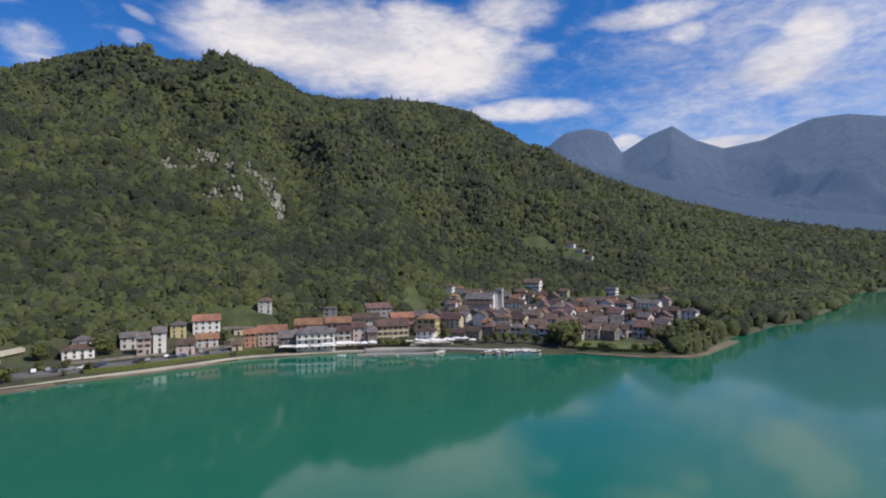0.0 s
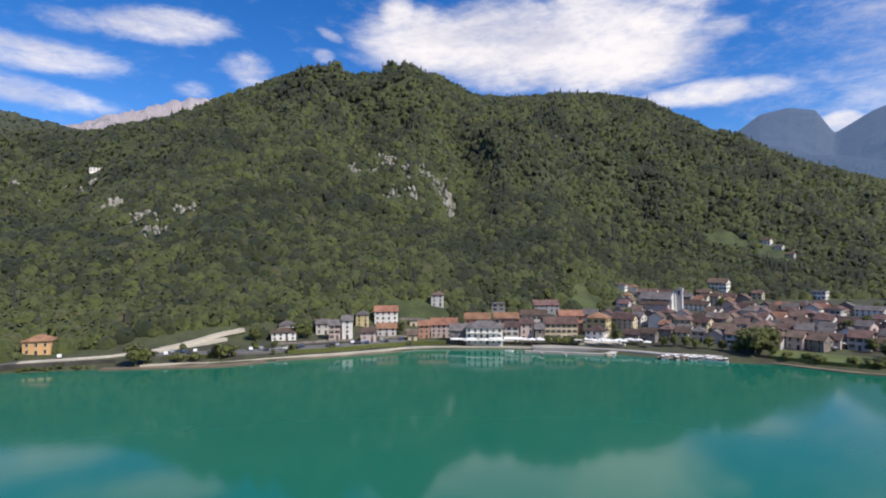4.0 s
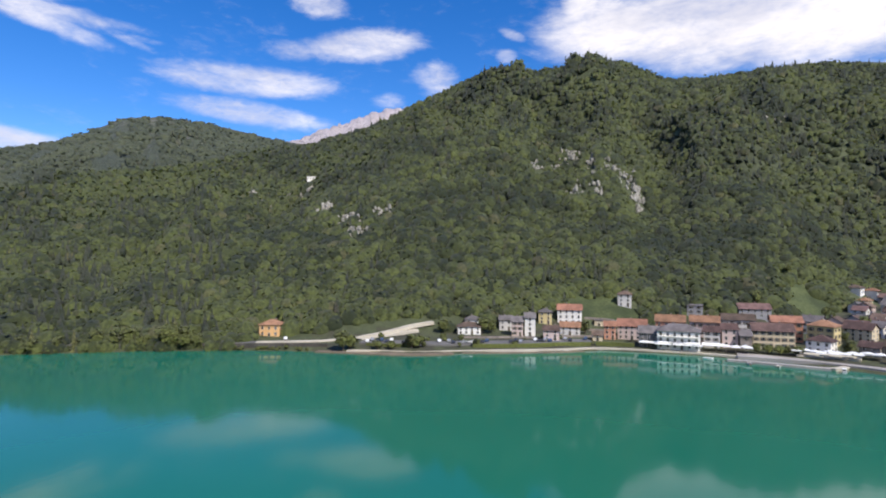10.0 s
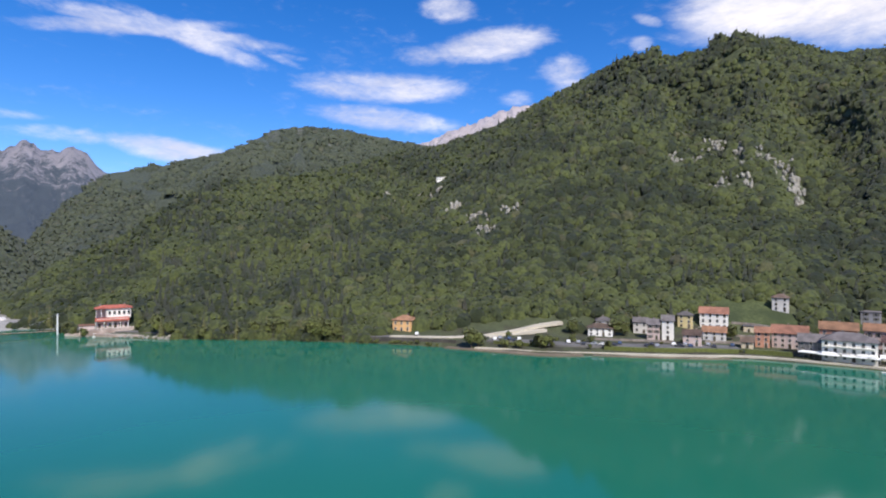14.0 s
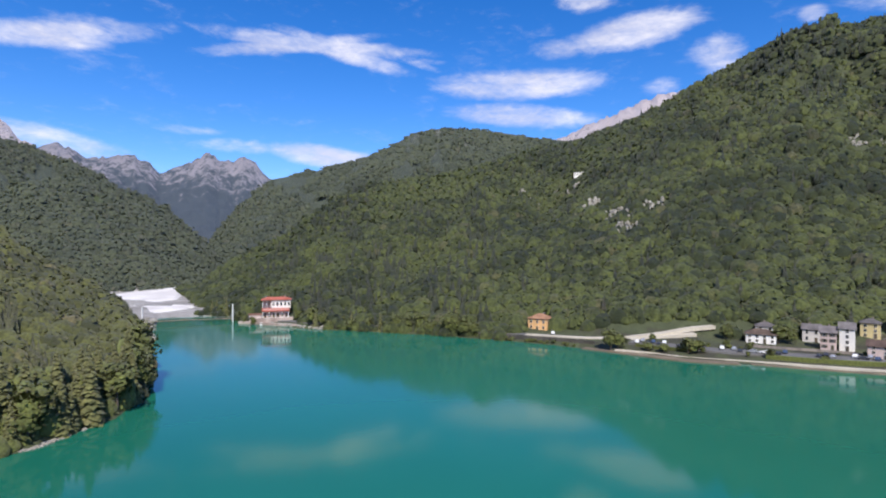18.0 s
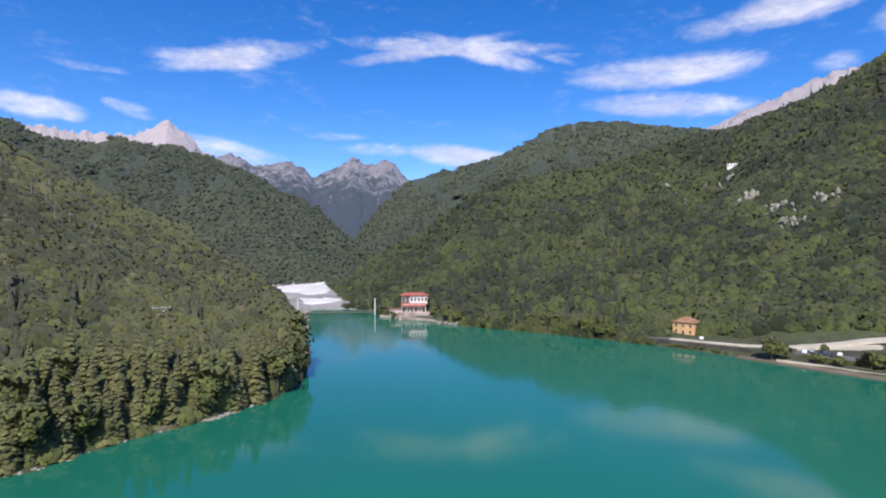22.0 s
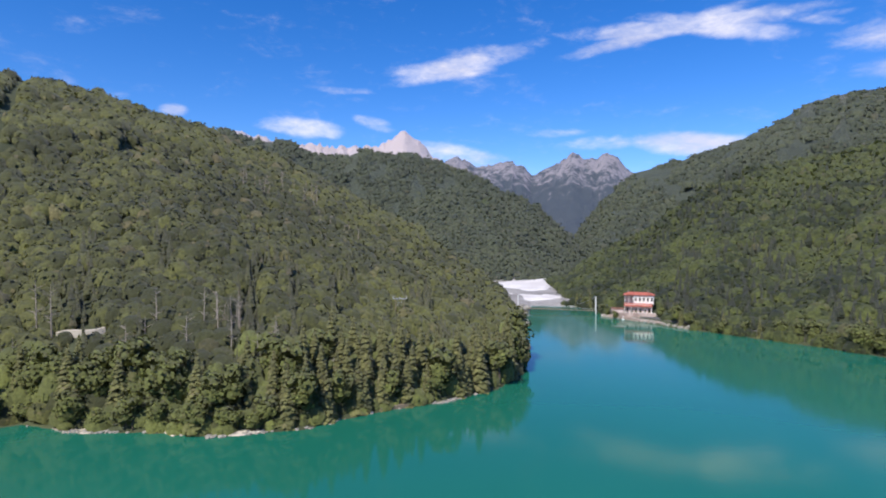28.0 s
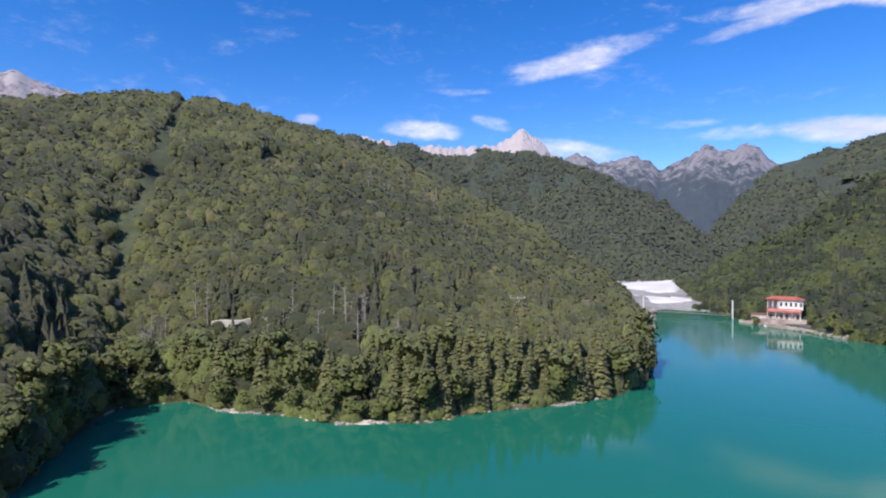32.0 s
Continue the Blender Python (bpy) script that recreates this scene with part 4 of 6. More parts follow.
def inn():
    """Lakeside inn on the slope: long low red roof over a white upper floor, a red canopy over the dining terrace, pink walls below."""
    v = tagged(new("inn"), "white lakeside inn with flat red roofs and pink terrace walls", "house", "houses at the lake's end")
    v.matrix_basis = pose(*at(80.95, 352, 0.0), 0, 0, 80.95)
    part("upper_floor", made(box, -3.2, 8.2, 3, 11, 8.6, 13.9), WHITE, v)
    part("loggia_back", made(box, -8.6, -3.22, 7, 11, 8.6, 13.7), PINK, v)
    for x in (-8.4, -6.0, -3.6):
        part("post", made(tube, (x, 3.2, 8.6), (x, 3.2, 13.9), 0.16), WHITE, v)
    o = [(-9.4, 2.0, 13.9), (9.0, 2.0, 13.9), (9.0, 11.8, 13.9), (-9.4, 11.8, 13.9)]
    bm = made(poly, o + [(x, y, 14.15) for x, y, z in o] + [(-5.5, 6.9, 15.6), (5.2, 6.9, 15.6)],
              [(3, 2, 1, 0), (0, 1, 5, 4), (1, 2, 6, 5), (2, 3, 7, 6), (3, 0, 4, 7), (4, 5, 9, 8), (5, 6, 9), (6, 7, 8, 9), (7, 4, 8)])
    part("main_roof", bm, RED, v, "low red hip roof")
    part("lower_floor", made(box, -8.0, 7.0, -0.5, 11, 2.0, 8.55), PINK, v, "faded pink lower floor")
    bm = made(poly, [(-8.8, -3.0, 7.5), (7.4, -3.0, 7.5), (7.4, 2.9, 8.75), (-8.8, 2.9, 8.75), (-8.8, -3.0, 7.75), (7.4, -3.0, 7.75), (7.4, 2.9, 9.0), (-8.8, 2.9, 9.0)],
              [(3, 2, 1, 0), (4, 5, 6, 7), (0, 1, 5, 4), (1, 2, 6, 5), (2, 3, 7, 6), (3, 0, 4, 7)])
    part("terrace_roof", bm, RED, v, "red tiled canopy over the terrace")
    for x in (-8.4, -4.5, -0.7, 3.1, 6.9):
        part("terrace_post", made(tube, (x, -2.8, 3.0), (x, -2.8, 7.55), 0.14), WHITE, v)
    part("terrace", made(box, -11.5, 9.5, -6.5, -0.52, 0.5, 3.6), PINK_BANK, v, "pinkish rubble terrace")
    part("side_block", made(box, -16.0, -9.0, -2.0, 4.0, 0.5, 5.6), PINK, v, "low pink outbuilding")
    part("side_roof", made(box, -16.5, -8.7, -2.5, 4.4, 5.6, 5.85), TILE, v)
    part("railing", made(box, -11.4, 9.4, -6.4, -6.3, 4.4, 4.5), WHITE, v)
    for k in range(12):
        part("baluster", made(tube, (-11.3 + k * 1.88, -6.35, 3.5), (-11.3 + k * 1.88, -6.35, 4.45), 0.06), WHITE, v)
    for k in range(5):
        shared("window", WINDOW, v, pose(-2.0 + k * 2.3, 2.98, 10.4) @ Matrix.Diagonal((1.3, 1, 1.5, 1)))
    for k in range(6):
        shared("door", DOOR, v, pose(-6.8 + k * 2.5, -0.52, 3.6) @ Matrix.Diagonal((1.2, 1, 1.2, 1)))
    for x in (-6.5, 5.0):
        shared("chimney", CHIMNEY, v, pose(x, 8.0, 15.3))
    HOUSES.append((80.95, 345, 26, 18, 15))


inn()
house(50.0, 676, 12.0, 4.6, WHITE, SLATE, 2, "flat", "white hut alone high on the wooded mountainside", 8, group="mountain huts")
house(-13.2, 634, 9.0, 6.0, WHITE, BROWN, 2, "gable", "small white farmhouse on a forest meadow", 7, group="mountain huts")
house(-14.2, 622, 7.0, 5.5, WHITE, SLATE, 2, "gable", "small white cottage on a forest meadow", 6, group="mountain huts")
house(-15.1, 606, 6.0, 6.0, GREYW, BROWN, 2, "gable", "small grey-white cottage at a forest meadow", 6, group="mountain huts")
house(95.1, 1128, 14.0, 9.0, WHITE, SLATE, 2, "gable", "white farmhouse alone on the wooded spur", 9, group="mountain huts")

# the dense old quarter behind the harbour
walls, roofs = [PINK, GREYW, STONE, CREAM, WHITE, WHITE, STONE, GREYW, PINK], [BROWN, BROWN, BROWN, SLATE, BROWN, BROWN, BROWN, BROWN, TILE, BROWN, SLATE]
random.seed(11)
for ring_r in (290, 303, 317, 332, 348, 364, 381, 398, 416, 435, 455):
    az_k = -22.5 if ring_r > 300 else -19.5
    while az_k < (4.5 if ring_r > 330 else -4.5):
        wide = random.uniform(5.0, 9.0)
        az_c = az_k + math.degrees(wide / 2 / ring_r)
        az_k += math.degrees((wide + random.uniform(0.6, 2.8)) / ring_r)
        rr = ring_r + random.uniform(-3, 3)
        church_near = -8.6 < az_c < -2.2 and 352 < rr < 425 or -23.4 < az_c < -18.8 and 352 < rr < 425
        crowded = any(abs(rr + 4 - (hr + hd / 2)) < (8 + hd) / 2 + 0.5 and abs(radians(az_c - ha)) * rr < (wide + hw) / 2 + 0.8 for ha, hr, hw, hd, _ in HOUSES)
        edge = az_c < -12 and rr > 435 or az_c < -17.5 and rr < 300
        if az_c > -0.5 and ring_r > 345 or church_near or crowded or edge or random.random() < 0.06:
            continue
        house(az_c, rr, wide, random.uniform(5.6, 9.2), random.choice(walls), random.choice(roofs), 2 if random.random() < 0.6 else 3, "gable" if random.random() < 0.8 else "hip",
              "weathered town house crowded among brown tiled roofs", random.uniform(7, 9), random.choice([-17, -17, 73, 73, -8, -26]), 1, "crowded houses of the old quarter")

# church with its bell tower
church = tagged(new("church"), "large stone church with violet-grey roof and square bell tower", "church")
church.matrix_basis = pose(*at(-4.1, 392), 0, 0, -4.1 - 15)
part("nave", made(box, -11, 9, -7, 7, -3, 9.5), GREYW, church)
bm = made(poly, [(-11.6, -7.8, 9.2), (9.6, -7.8, 9.2), (9.6, 7.8, 9.2), (-11.6, 7.8, 9.2), (-11.6, 0, 13.6), (9.6, 0, 13.6)], [(0, 1, 5, 4), (2, 3, 4, 5), (0, 4, 3), (1, 2, 5), (3, 2, 1, 0)])
part("nave_roof", bm, SLATE, church, "violet-grey tiled roof")
part("side_aisle", made(box, -9, 8, -10.5, -7.02, -3, 5.8), PINK, church)
part("aisle_roof", made(poly, [(-9.5, -11.2, 5.7), (8.5, -11.2, 5.7), (8.5, -7.03, 8.2), (-9.5, -7.03, 8.2), (-9.5, -11.2, 5.9), (8.5, -11.2, 5.9), (8.5, -7.03, 8.5), (-9.5, -7.03, 8.5)],
     [(3, 2, 1, 0), (4, 5, 6, 7), (0, 1, 5, 4), (1, 2, 6, 5), (3, 0, 4, 7)]), BROWN, church)
part("gable_front", made(poly, [(9.02, -7, -3), (9.9, -7, -3), (9.9, 7, -3), (9.02, 7, -3), (9.02, -7, 9.6), (9.9, -7, 9.6), (9.9, 7, 9.6), (9.02, 7, 9.6), (9.02, 0, 14.3), (9.9, 0, 14.3)],
     [(0, 1, 5, 4), (2, 3, 7, 6), (1, 2, 6, 9, 5), (3, 0, 4, 8, 7), (4, 5, 9, 8), (6, 7, 8, 9), (3, 2, 1, 0)]), WHITE, church, "white gabled front")
for k in range(4):
    shared("window", WINDOW, church, pose(-7 + k * 4.2, -7.02, 7.4) @ Matrix.Diagonal((1.3, 1, 1.6, 1)))
tower = part("bell_tower", made(box, 11.3, 14.9, -1.8, 1.8, -3, 15.6), GREYW, church, "square pale stone bell tower")
part("cornice", made(box, 11.0, 15.2, -2.1, 2.1, 15.6, 16.1), WHITE, tower)
part("tower_roof", made(poly, [(11.0, -2.1, 16.1), (15.2, -2.1, 16.1), (15.2, 2.1, 16.1), (11.0, 2.1, 16.1), (13.1, 0, 17.7)], [(0, 1, 4), (1, 2, 4), (2, 3, 4), (3, 0, 4), (3, 2, 1, 0)]), SLATE, tower)
for y_side, rz in ((-1.82, 0), (1.82, 180)):
    shared("belfry_opening", WINDOW, tower, pose(13.1, y_side, 12.4, 0, 0, rz) @ Matrix.Diagonal((1.5, 1, 1.7, 1)))
shared("belfry_opening", WINDOW, tower, pose(14.92, 0, 12.4, 0, 0, 90) @ Matrix.Diagonal((1.5, 1, 1.7, 1)))

# ---- the woods on the slopes ----
spots, a, r = wood_spots(scatter(-46, 89, 285, 1500, 0.0088, 5.0, 9.5), [1], 1.5, 0.95, 1.0, 1.35)
crest = r < curve(CREST["mountain"], a) + 20
spots, a, r = spots[crest], a[crest], r[crest]
firry_stand = fbm(a * 0.3, r * 0.012, 3, 5) + 0.25 * ((a > 58) & (a < 74) & (r < 460))
dark_fir = rng.uniform(0, 1, len(a)) < np.clip((firry_stand - 0.52) * 2.2, 0.03, 0.7)
close = r < 540
forest("mountain_forest", spots[~dark_fir & close], BROAD, LEAF, "dense green broadleaf forest covering the steep mountainside")
forest("upper_mountain_forest", spots[~dark_fir & ~close], DISTANT, LEAF, "green broadleaf forest on the upper mountainside")
tall_spots = spots[dark_fir].copy()
tall_spots[:, 4] *= 1.25
tall_spots[:, 3] *= 0.55
forest("mountain_firs", tall_spots, CONES, FIR, "dark conifers standing among the broadleaf mountain forest", 0.05)
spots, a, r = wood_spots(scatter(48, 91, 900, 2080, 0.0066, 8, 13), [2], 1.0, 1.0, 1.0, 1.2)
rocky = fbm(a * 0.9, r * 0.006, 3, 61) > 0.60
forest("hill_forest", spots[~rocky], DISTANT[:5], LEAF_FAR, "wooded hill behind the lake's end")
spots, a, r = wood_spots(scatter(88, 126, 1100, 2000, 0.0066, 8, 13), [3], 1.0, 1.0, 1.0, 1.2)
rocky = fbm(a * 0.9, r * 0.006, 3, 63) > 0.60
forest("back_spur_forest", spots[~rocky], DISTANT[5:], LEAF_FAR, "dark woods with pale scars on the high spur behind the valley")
spots, a, r = wood_spots(scatter(80, 112, 425, 1060, 0.0085, 5, 9), [11], 1.0, 0.98, 1.0, 1.25)
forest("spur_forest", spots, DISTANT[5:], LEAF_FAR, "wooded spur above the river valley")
spots, a, r = wood_spots(scatter(92, 158, 130, 640, 0.0125, 3.6, 6.6), [4], 1.8, 0.98, 1.2, 1.45)
crest = (r < curve(CREST["head"], a) + 15) & (r > shore(a) + 3.0 + 0 * a)
spots, a, r = spots[crest], a[crest], r[crest]
spots[:, 4] *= np.clip(0.45 + (r - shore(a)) / 26, 0.45, 1.0)
firs = (r > shore(a) + 16) & (fbm(a * 0.5, r * 0.03, 3, 31) > 0.61) & (r < shore(a) + 90)
close = r < 235
forest("headland_forest", spots[~firs & close], LEAFY, LEAF_NEAR, "mixed green forest on the lower slope of the headland")
forest("upper_headland_forest", spots[~firs & ~close], BROAD, LEAF_NEAR, "mixed green forest on the upper hill of the headland")
firry = spots[firs].copy()
firry[:, 4] *= 1.3
firry[:, 3] *= 0.62
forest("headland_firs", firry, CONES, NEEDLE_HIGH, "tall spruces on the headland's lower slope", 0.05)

spots, a, r = wood_spots(scatter(92.9, 153, 118, 240, 0.018, 2.6, 3.2), [0, 4], 2.6, 0.95, 0.35, 1.3)
low = (r > shore(a) + 2.2) & (r < shore(a) + np.where(a < 121, 26, 16))
spots = spots[low]
spots[:, 4] *= np.clip(0.5 + (r[low] - shore(a[low])) / 14, 0.5, 1.5)
forest("shore_undergrowth", spots, LEAFY, LEAF_FINE, "light green undergrowth and saplings along the headland's shore", 0.1)

# ---- shore: quays, roads, harbour ----
def ribbon(name, path, wide, mat, label, category, up=0.35, deep=2.5, kind="structure", level=None, rim=0.0):
    """A strip that follows az, r points over the ground, as a solid slab."""
    pts, n = [], len(path)
    for i in range(n - 1):
        for k in range(8):
            u = k / 8
            p0, p1, p2, p3 = (path[max(i - 1, 0)], path[i], path[i + 1], path[min(i + 2, n - 1)])
            pts.append([0.5 * (2 * p1[j] + (p2[j] - p0[j]) * u + (2 * p0[j] - 5 * p1[j] + 4 * p2[j] - p3[j]) * u * u + (3 * p1[j] - p0[j] - 3 * p2[j] + p3[j]) * u ** 3) for j in (0, 1)])
    pts.append(list(path[-1]))
    mid = [at(a, r, level) for a, r in pts]
    if level is None:
        zs = [max(at(a, r).z, at(a, r - wide / 2).z, at(a, r + wide / 2).z) + up for a, r in pts]
        zs = [sum(zs[max(0, i - 2):i + 3]) / len(zs[max(0, i - 2):i + 3]) for i in range(len(zs))]
    else:
        zs = [level] * len(pts)
    bm, rows = bmesh.new(), []
    for i, p in enumerate(mid):
        d = (mid[min(i + 1, len(mid) - 1)] - mid[max(i - 1, 0)])
        side = Vector((d.y, -d.x, 0)).normalized() * wide / 2
        rows.append([bm.verts.new((q.x, q.y, z)) for q, z in ((p - side, zs[i]), (p + side, zs[i]), (p + side, zs[i] - deep), (p - side, zs[i] - deep))])
    for a, b in zip(rows, rows[1:]):
        for k in range(4):
            bm.faces.new((a[k], b[k], b[(k + 1) % 4], a[(k + 1) % 4]))
    bm.faces.new(rows[0][::-1])
    bm.faces.new(rows[-1])
    return tagged(part(name, bm, mat), label, category, kind=kind)


ribbon("promenade", [(46.5, 253), (43, 250.5), (39.5, 247), (35, 248.5), (30, 250.5), (25, 256), (20.4, 264.6), (15, 266), (11.5, 266.5), (8, 265.5)], 2.6, PATH_GRIT,
       "pale concrete promenade along the lake wall", "promenade", level=1.0, deep=3.2)
ribbon("sand_bank", [(49.5, 257), (47, 252.5), (43.5, 246.5), (39.5, 242.0), (35.5, 244.5)], 6.0, SAND, "reddish bare bank between bushes and water", "bank", level=0.5, deep=2.0)
ribbon("sand_strip", [(34.5, 245.2), (30, 247.2), (25, 252.2), (22, 258)], 2.2, SAND, "narrow brown strand below the promenade", "bank", level=0.4, deep=2.0)
ribbon("shore_road", [(89, 570), (87.2, 462), (84, 376), (79, 339), (72, 312), (66, 297), (60, 285), (55.4, 279)], 5.0, ASPHALT, "narrow grey lakeside road", "road", up=0.3, deep=2.0)
ribbon("road", [(57, 281), (54, 278), (51.5, 275), (48.8, 273), (46, 276), (42.5, 282), (39.5, 289), (37.6, 293)], 4.4, PATH_GRIT,
       "pale dusty road climbing from the shore into the woods", "road", up=0.25, deep=1.6)
ribbon("gravel_lot", [(45.2, 273), (43.4, 277.5), (41.4, 281.5), (39.2, 285.5)], 4.5, PATH_GRIT, "pale bare gravel lot beside the road", "gravel lot", up=0.2, deep=1.6)
ribbon("retaining_wall", [(68, 298), (63, 286.5), (58, 276), (54, 269.5), (51, 265.5), (48.5, 261)], 1.2, DARK_STONE, "dark stone retaining wall under the lakeside road", "wall", level=2.9, deep=4.5)
ribbon("car_park", [(45, 266), (41, 261), (37, 258.5), (32, 261), (27.5, 265), (24, 271), (21.5, 275)], 9.0, ASPHALT, "grey asphalt car park terrace with parked cars", "car park", up=0.4, deep=2.5)
ribbon("quay", [(8.2, 267.5), (6, 268), (4, 268.5), (1.8, 269.5), (-1.2, 267.5), (-4.4, 264.5), (-7, 264), (-9.6, 264.5)], 11.0, CONCRETE, "pale paved harbour quay", "quay", level=1.5, deep=3.0)
ribbon("square", [(3.6, 276), (1.4, 276.5), (-1.0, 276)], 8.5, PATH_GRIT, "light gravel harbour square", "square", up=0.25, deep=2.0)
ribbon("pier", [(9.0, 256.2), (6.3, 255.6), (3.6, 255.4), (1.1, 255.6)], 2.6, CONCRETE, "low concrete pier with pale edge off the quay", "pier", level=0.9, deep=1.6, kind="structure")
ribbon("pier_ramp", [(1.0, 256.0), (0.4, 259.0), (0.1, 263.5)], 3.0, PATH_GRIT, "pale slipway joining the pier with the quay", "slipway", level=0.95, deep=1.5)
ribbon("strand", [(-10, 263), (-13, 265), (-16, 262.5), (-19, 260.5), (-22, 263.5), (-24.5, 270), (-26.5, 297), (-28, 326)], 5.0, SAND, "brown strand at the edge of the lawn", "bank", level=0.45, deep=2.0)
ribbon("inn_terrace", [(84.4, 358), (83.0, 350), (81.4, 341.5), (79.8, 334.5), (78.6, 330)], 3.6, PINK_BANK, "reddish rubble bank in front of the inn", "bank", level=1.3, deep=2.5)
ribbon("lawn", [(-13.5, 277), (-16, 276), (-19, 275), (-22, 279)], 20.0, LAWN, "bright green lakeside lawn", "lawn", up=0.3, deep=1.5)
ribbon("forest_track", [(136.0, 190), (134.6, 187.5), (133.4, 186), (132.6, 186)], 2.4, PATH_GRIT, "white gravel track showing between trees", "track", up=0.5, deep=2.0)
ribbon("forest_track_bend", [(144.5, 217), (143.9, 216), (143.4, 216.5)], 2.4, PATH_GRIT, "white gravel track showing in the power-line cut", "track", up=0.5, deep=2.0)
ribbon("earth_slip", [(107.6, 149), (106, 151), (104.4, 152.5)], 4.0, SAND, "bare reddish earth slip on the headland's shore", "bank", level=1.0, deep=2.0)


def gravel_sheet(name, a0, a1, r0, r1, s0, s1, z0, z1, z2, label, mat=GRAVEL):
    """A low mound of gravel with an uneven rim."""
    n, m = 26, 20
    vs, fs = [], []
    for i in range(n):
        for j in range(m):
            u, v = i / (n - 1), j / (m - 1)
            a = a0 + (a1 - a0) * u + min(0.12, (a1 - a0) * 0.04) * math.sin(9 * v + 4 * u)
            near, far = r0 + (s0 - r0) * u, r1 + (s1 - r1) * u
            r = near + (far - near) * v + min(3, (far - near) * 0.3) * math.sin(7 * u + 1.3) * (1 - v)
            edge = min(1.0, 9 * min(u, 1 - u, v + 0.02))
            z = (z0 + (z1 + (z2 - z1) * u - z0) * v) * edge + min(0.5, abs(r1 - r0) * 0.06) * edge * float(fbm(np.array([a * 5.0]), np.array([r * 0.12]), 3, 3)[0]) - 0.5 * (1 - edge)
            p = at(a, r, z)
            vs.append(tuple(p))
    for i in range(n - 1):
        for j in range(m - 1):
            fs.append((i * m + j, i * m + j + 1, (i + 1) * m + j + 1, (i + 1) * m + j))
    return tagged(mesh_object(name, vs, fs, [mat], smooth=True), label, "gravel", kind="structure")


for a0, a1 in ((118.4, 124.4), (98.6, 101.0), (133.0, 135.6), (111.4, 113.2), (126.5, 128.0)):
    b0, b1 = float(shore(a0)), float(shore(a1))
    gravel_sheet("pebble_beach", a0, a1, b0 - 0.5, b0 + 2.2, b1 - 0.5, b1 + 2.2, 0.06, 0.42, 0.42, "pale pebble beach at the headland's waterline", PATH_GRIT)
gravel_sheet("gravel_bank", 89.3, 95.8, 518, 610, 474, 600, 2.8, 7.8, 4.2, "broad white gravel bank of the incoming river")
gravel_sheet("gravel_bar", 88.6, 94.6, 438, 454, 412, 470, 2.1, 2.7, 3.2, "flat white gravel bar in the river mouth")
gravel_sheet("gravel_spit", 88.4, 90.6, 442, 452, 452, 470, 2.6, 3.0, 3.0, "narrow pale gravel spit in the river")
gravel_sheet("gravel_shore", 92.35, 93.4, 300, 350, 300, 350, 0.6, 2.4, 2.4, "pale gravel under the headland's end")

for path, high, wide_h in (([(33.4, 253.5), (31, 254), (28.5, 256), (26, 259.5), (23.6, 263.5), (21.4, 267)], 1.3, 1.6), ([(20.9, 268), (19, 269), (17.2, 269.5)], 1.5, 1.8), ([(44.5, 259), (42.8, 256), (41, 254), (39.4, 253)], 1.2, 1.6)):
    ribbon("hedge", path, wide_h, LEAF_FINE, "clipped dark green hedge above the promenade", "hedge", up=high, deep=2.2, kind="")
for path, label in (([(34.9, 272), (32, 272.5), (29.6, 274.5), (26.8, 276)], "low grey stone garden wall behind the car park"), ([(24.2, 281), (22.4, 284), (20.9, 286)], "low grey stone garden wall below the meadow"),
                    ([(21.6, 303), (19.6, 304.5), (17.4, 306)], "dry stone terrace wall on the meadow"), ([(22.0, 315), (19.8, 317), (17.0, 318)], "dry stone terrace wall on the meadow")):
    ribbon("garden_wall", path, 0.5, STONE, label, "wall", up=1.0, deep=2.0)

# ---- footbridge with white masts across the river mouth ----
bridge = tagged(new("footbridge"), "slender suspension footbridge with white masts over the river mouth", "bridge")
near_end, far_end = at(85.1, 368, 1.8), at(92.9, 372, 1.8)
MAST = material("white_painted_steel", (0.75, 0.75, 0.74), 0.45, 0.06, 1.0)
for end in (near_end, far_end):
    across = Vector((-math.cos(radians(89)), -math.sin(radians(89)), 0))
    side = Vector((-math.sin(radians(89)), math.cos(radians(89)), 0))
    for s in (-1, 1):
        foot = end + side * 1.3 * s
        part("mast", made(tube, foot - Vector((0, 0, 3.5)), foot + Vector((0, 0, 9.2)), 0.42, 0.3, 8), MAST, bridge)
    part("cross_beam", made(tube, end + side * 1.3 + Vector((0, 0, 8.4)), end - side * 1.3 + Vector((0, 0, 8.4)), 0.2), MAST, bridge)
deck = (far_end - near_end)
bm = bmesh.new()
for k in range(12):
    u0, u1 = k / 12, (k + 1) / 12
    tube(bm, near_end + deck * u0 + Vector((0, 0, 0.25 * math.sin(math.pi * u0))), near_end + deck * u1 + Vector((0, 0, 0.25 * math.sin(math.pi * u1))), 0.4, sides=4)
part("deck", bm, WOOD, bridge, "dark planked deck")
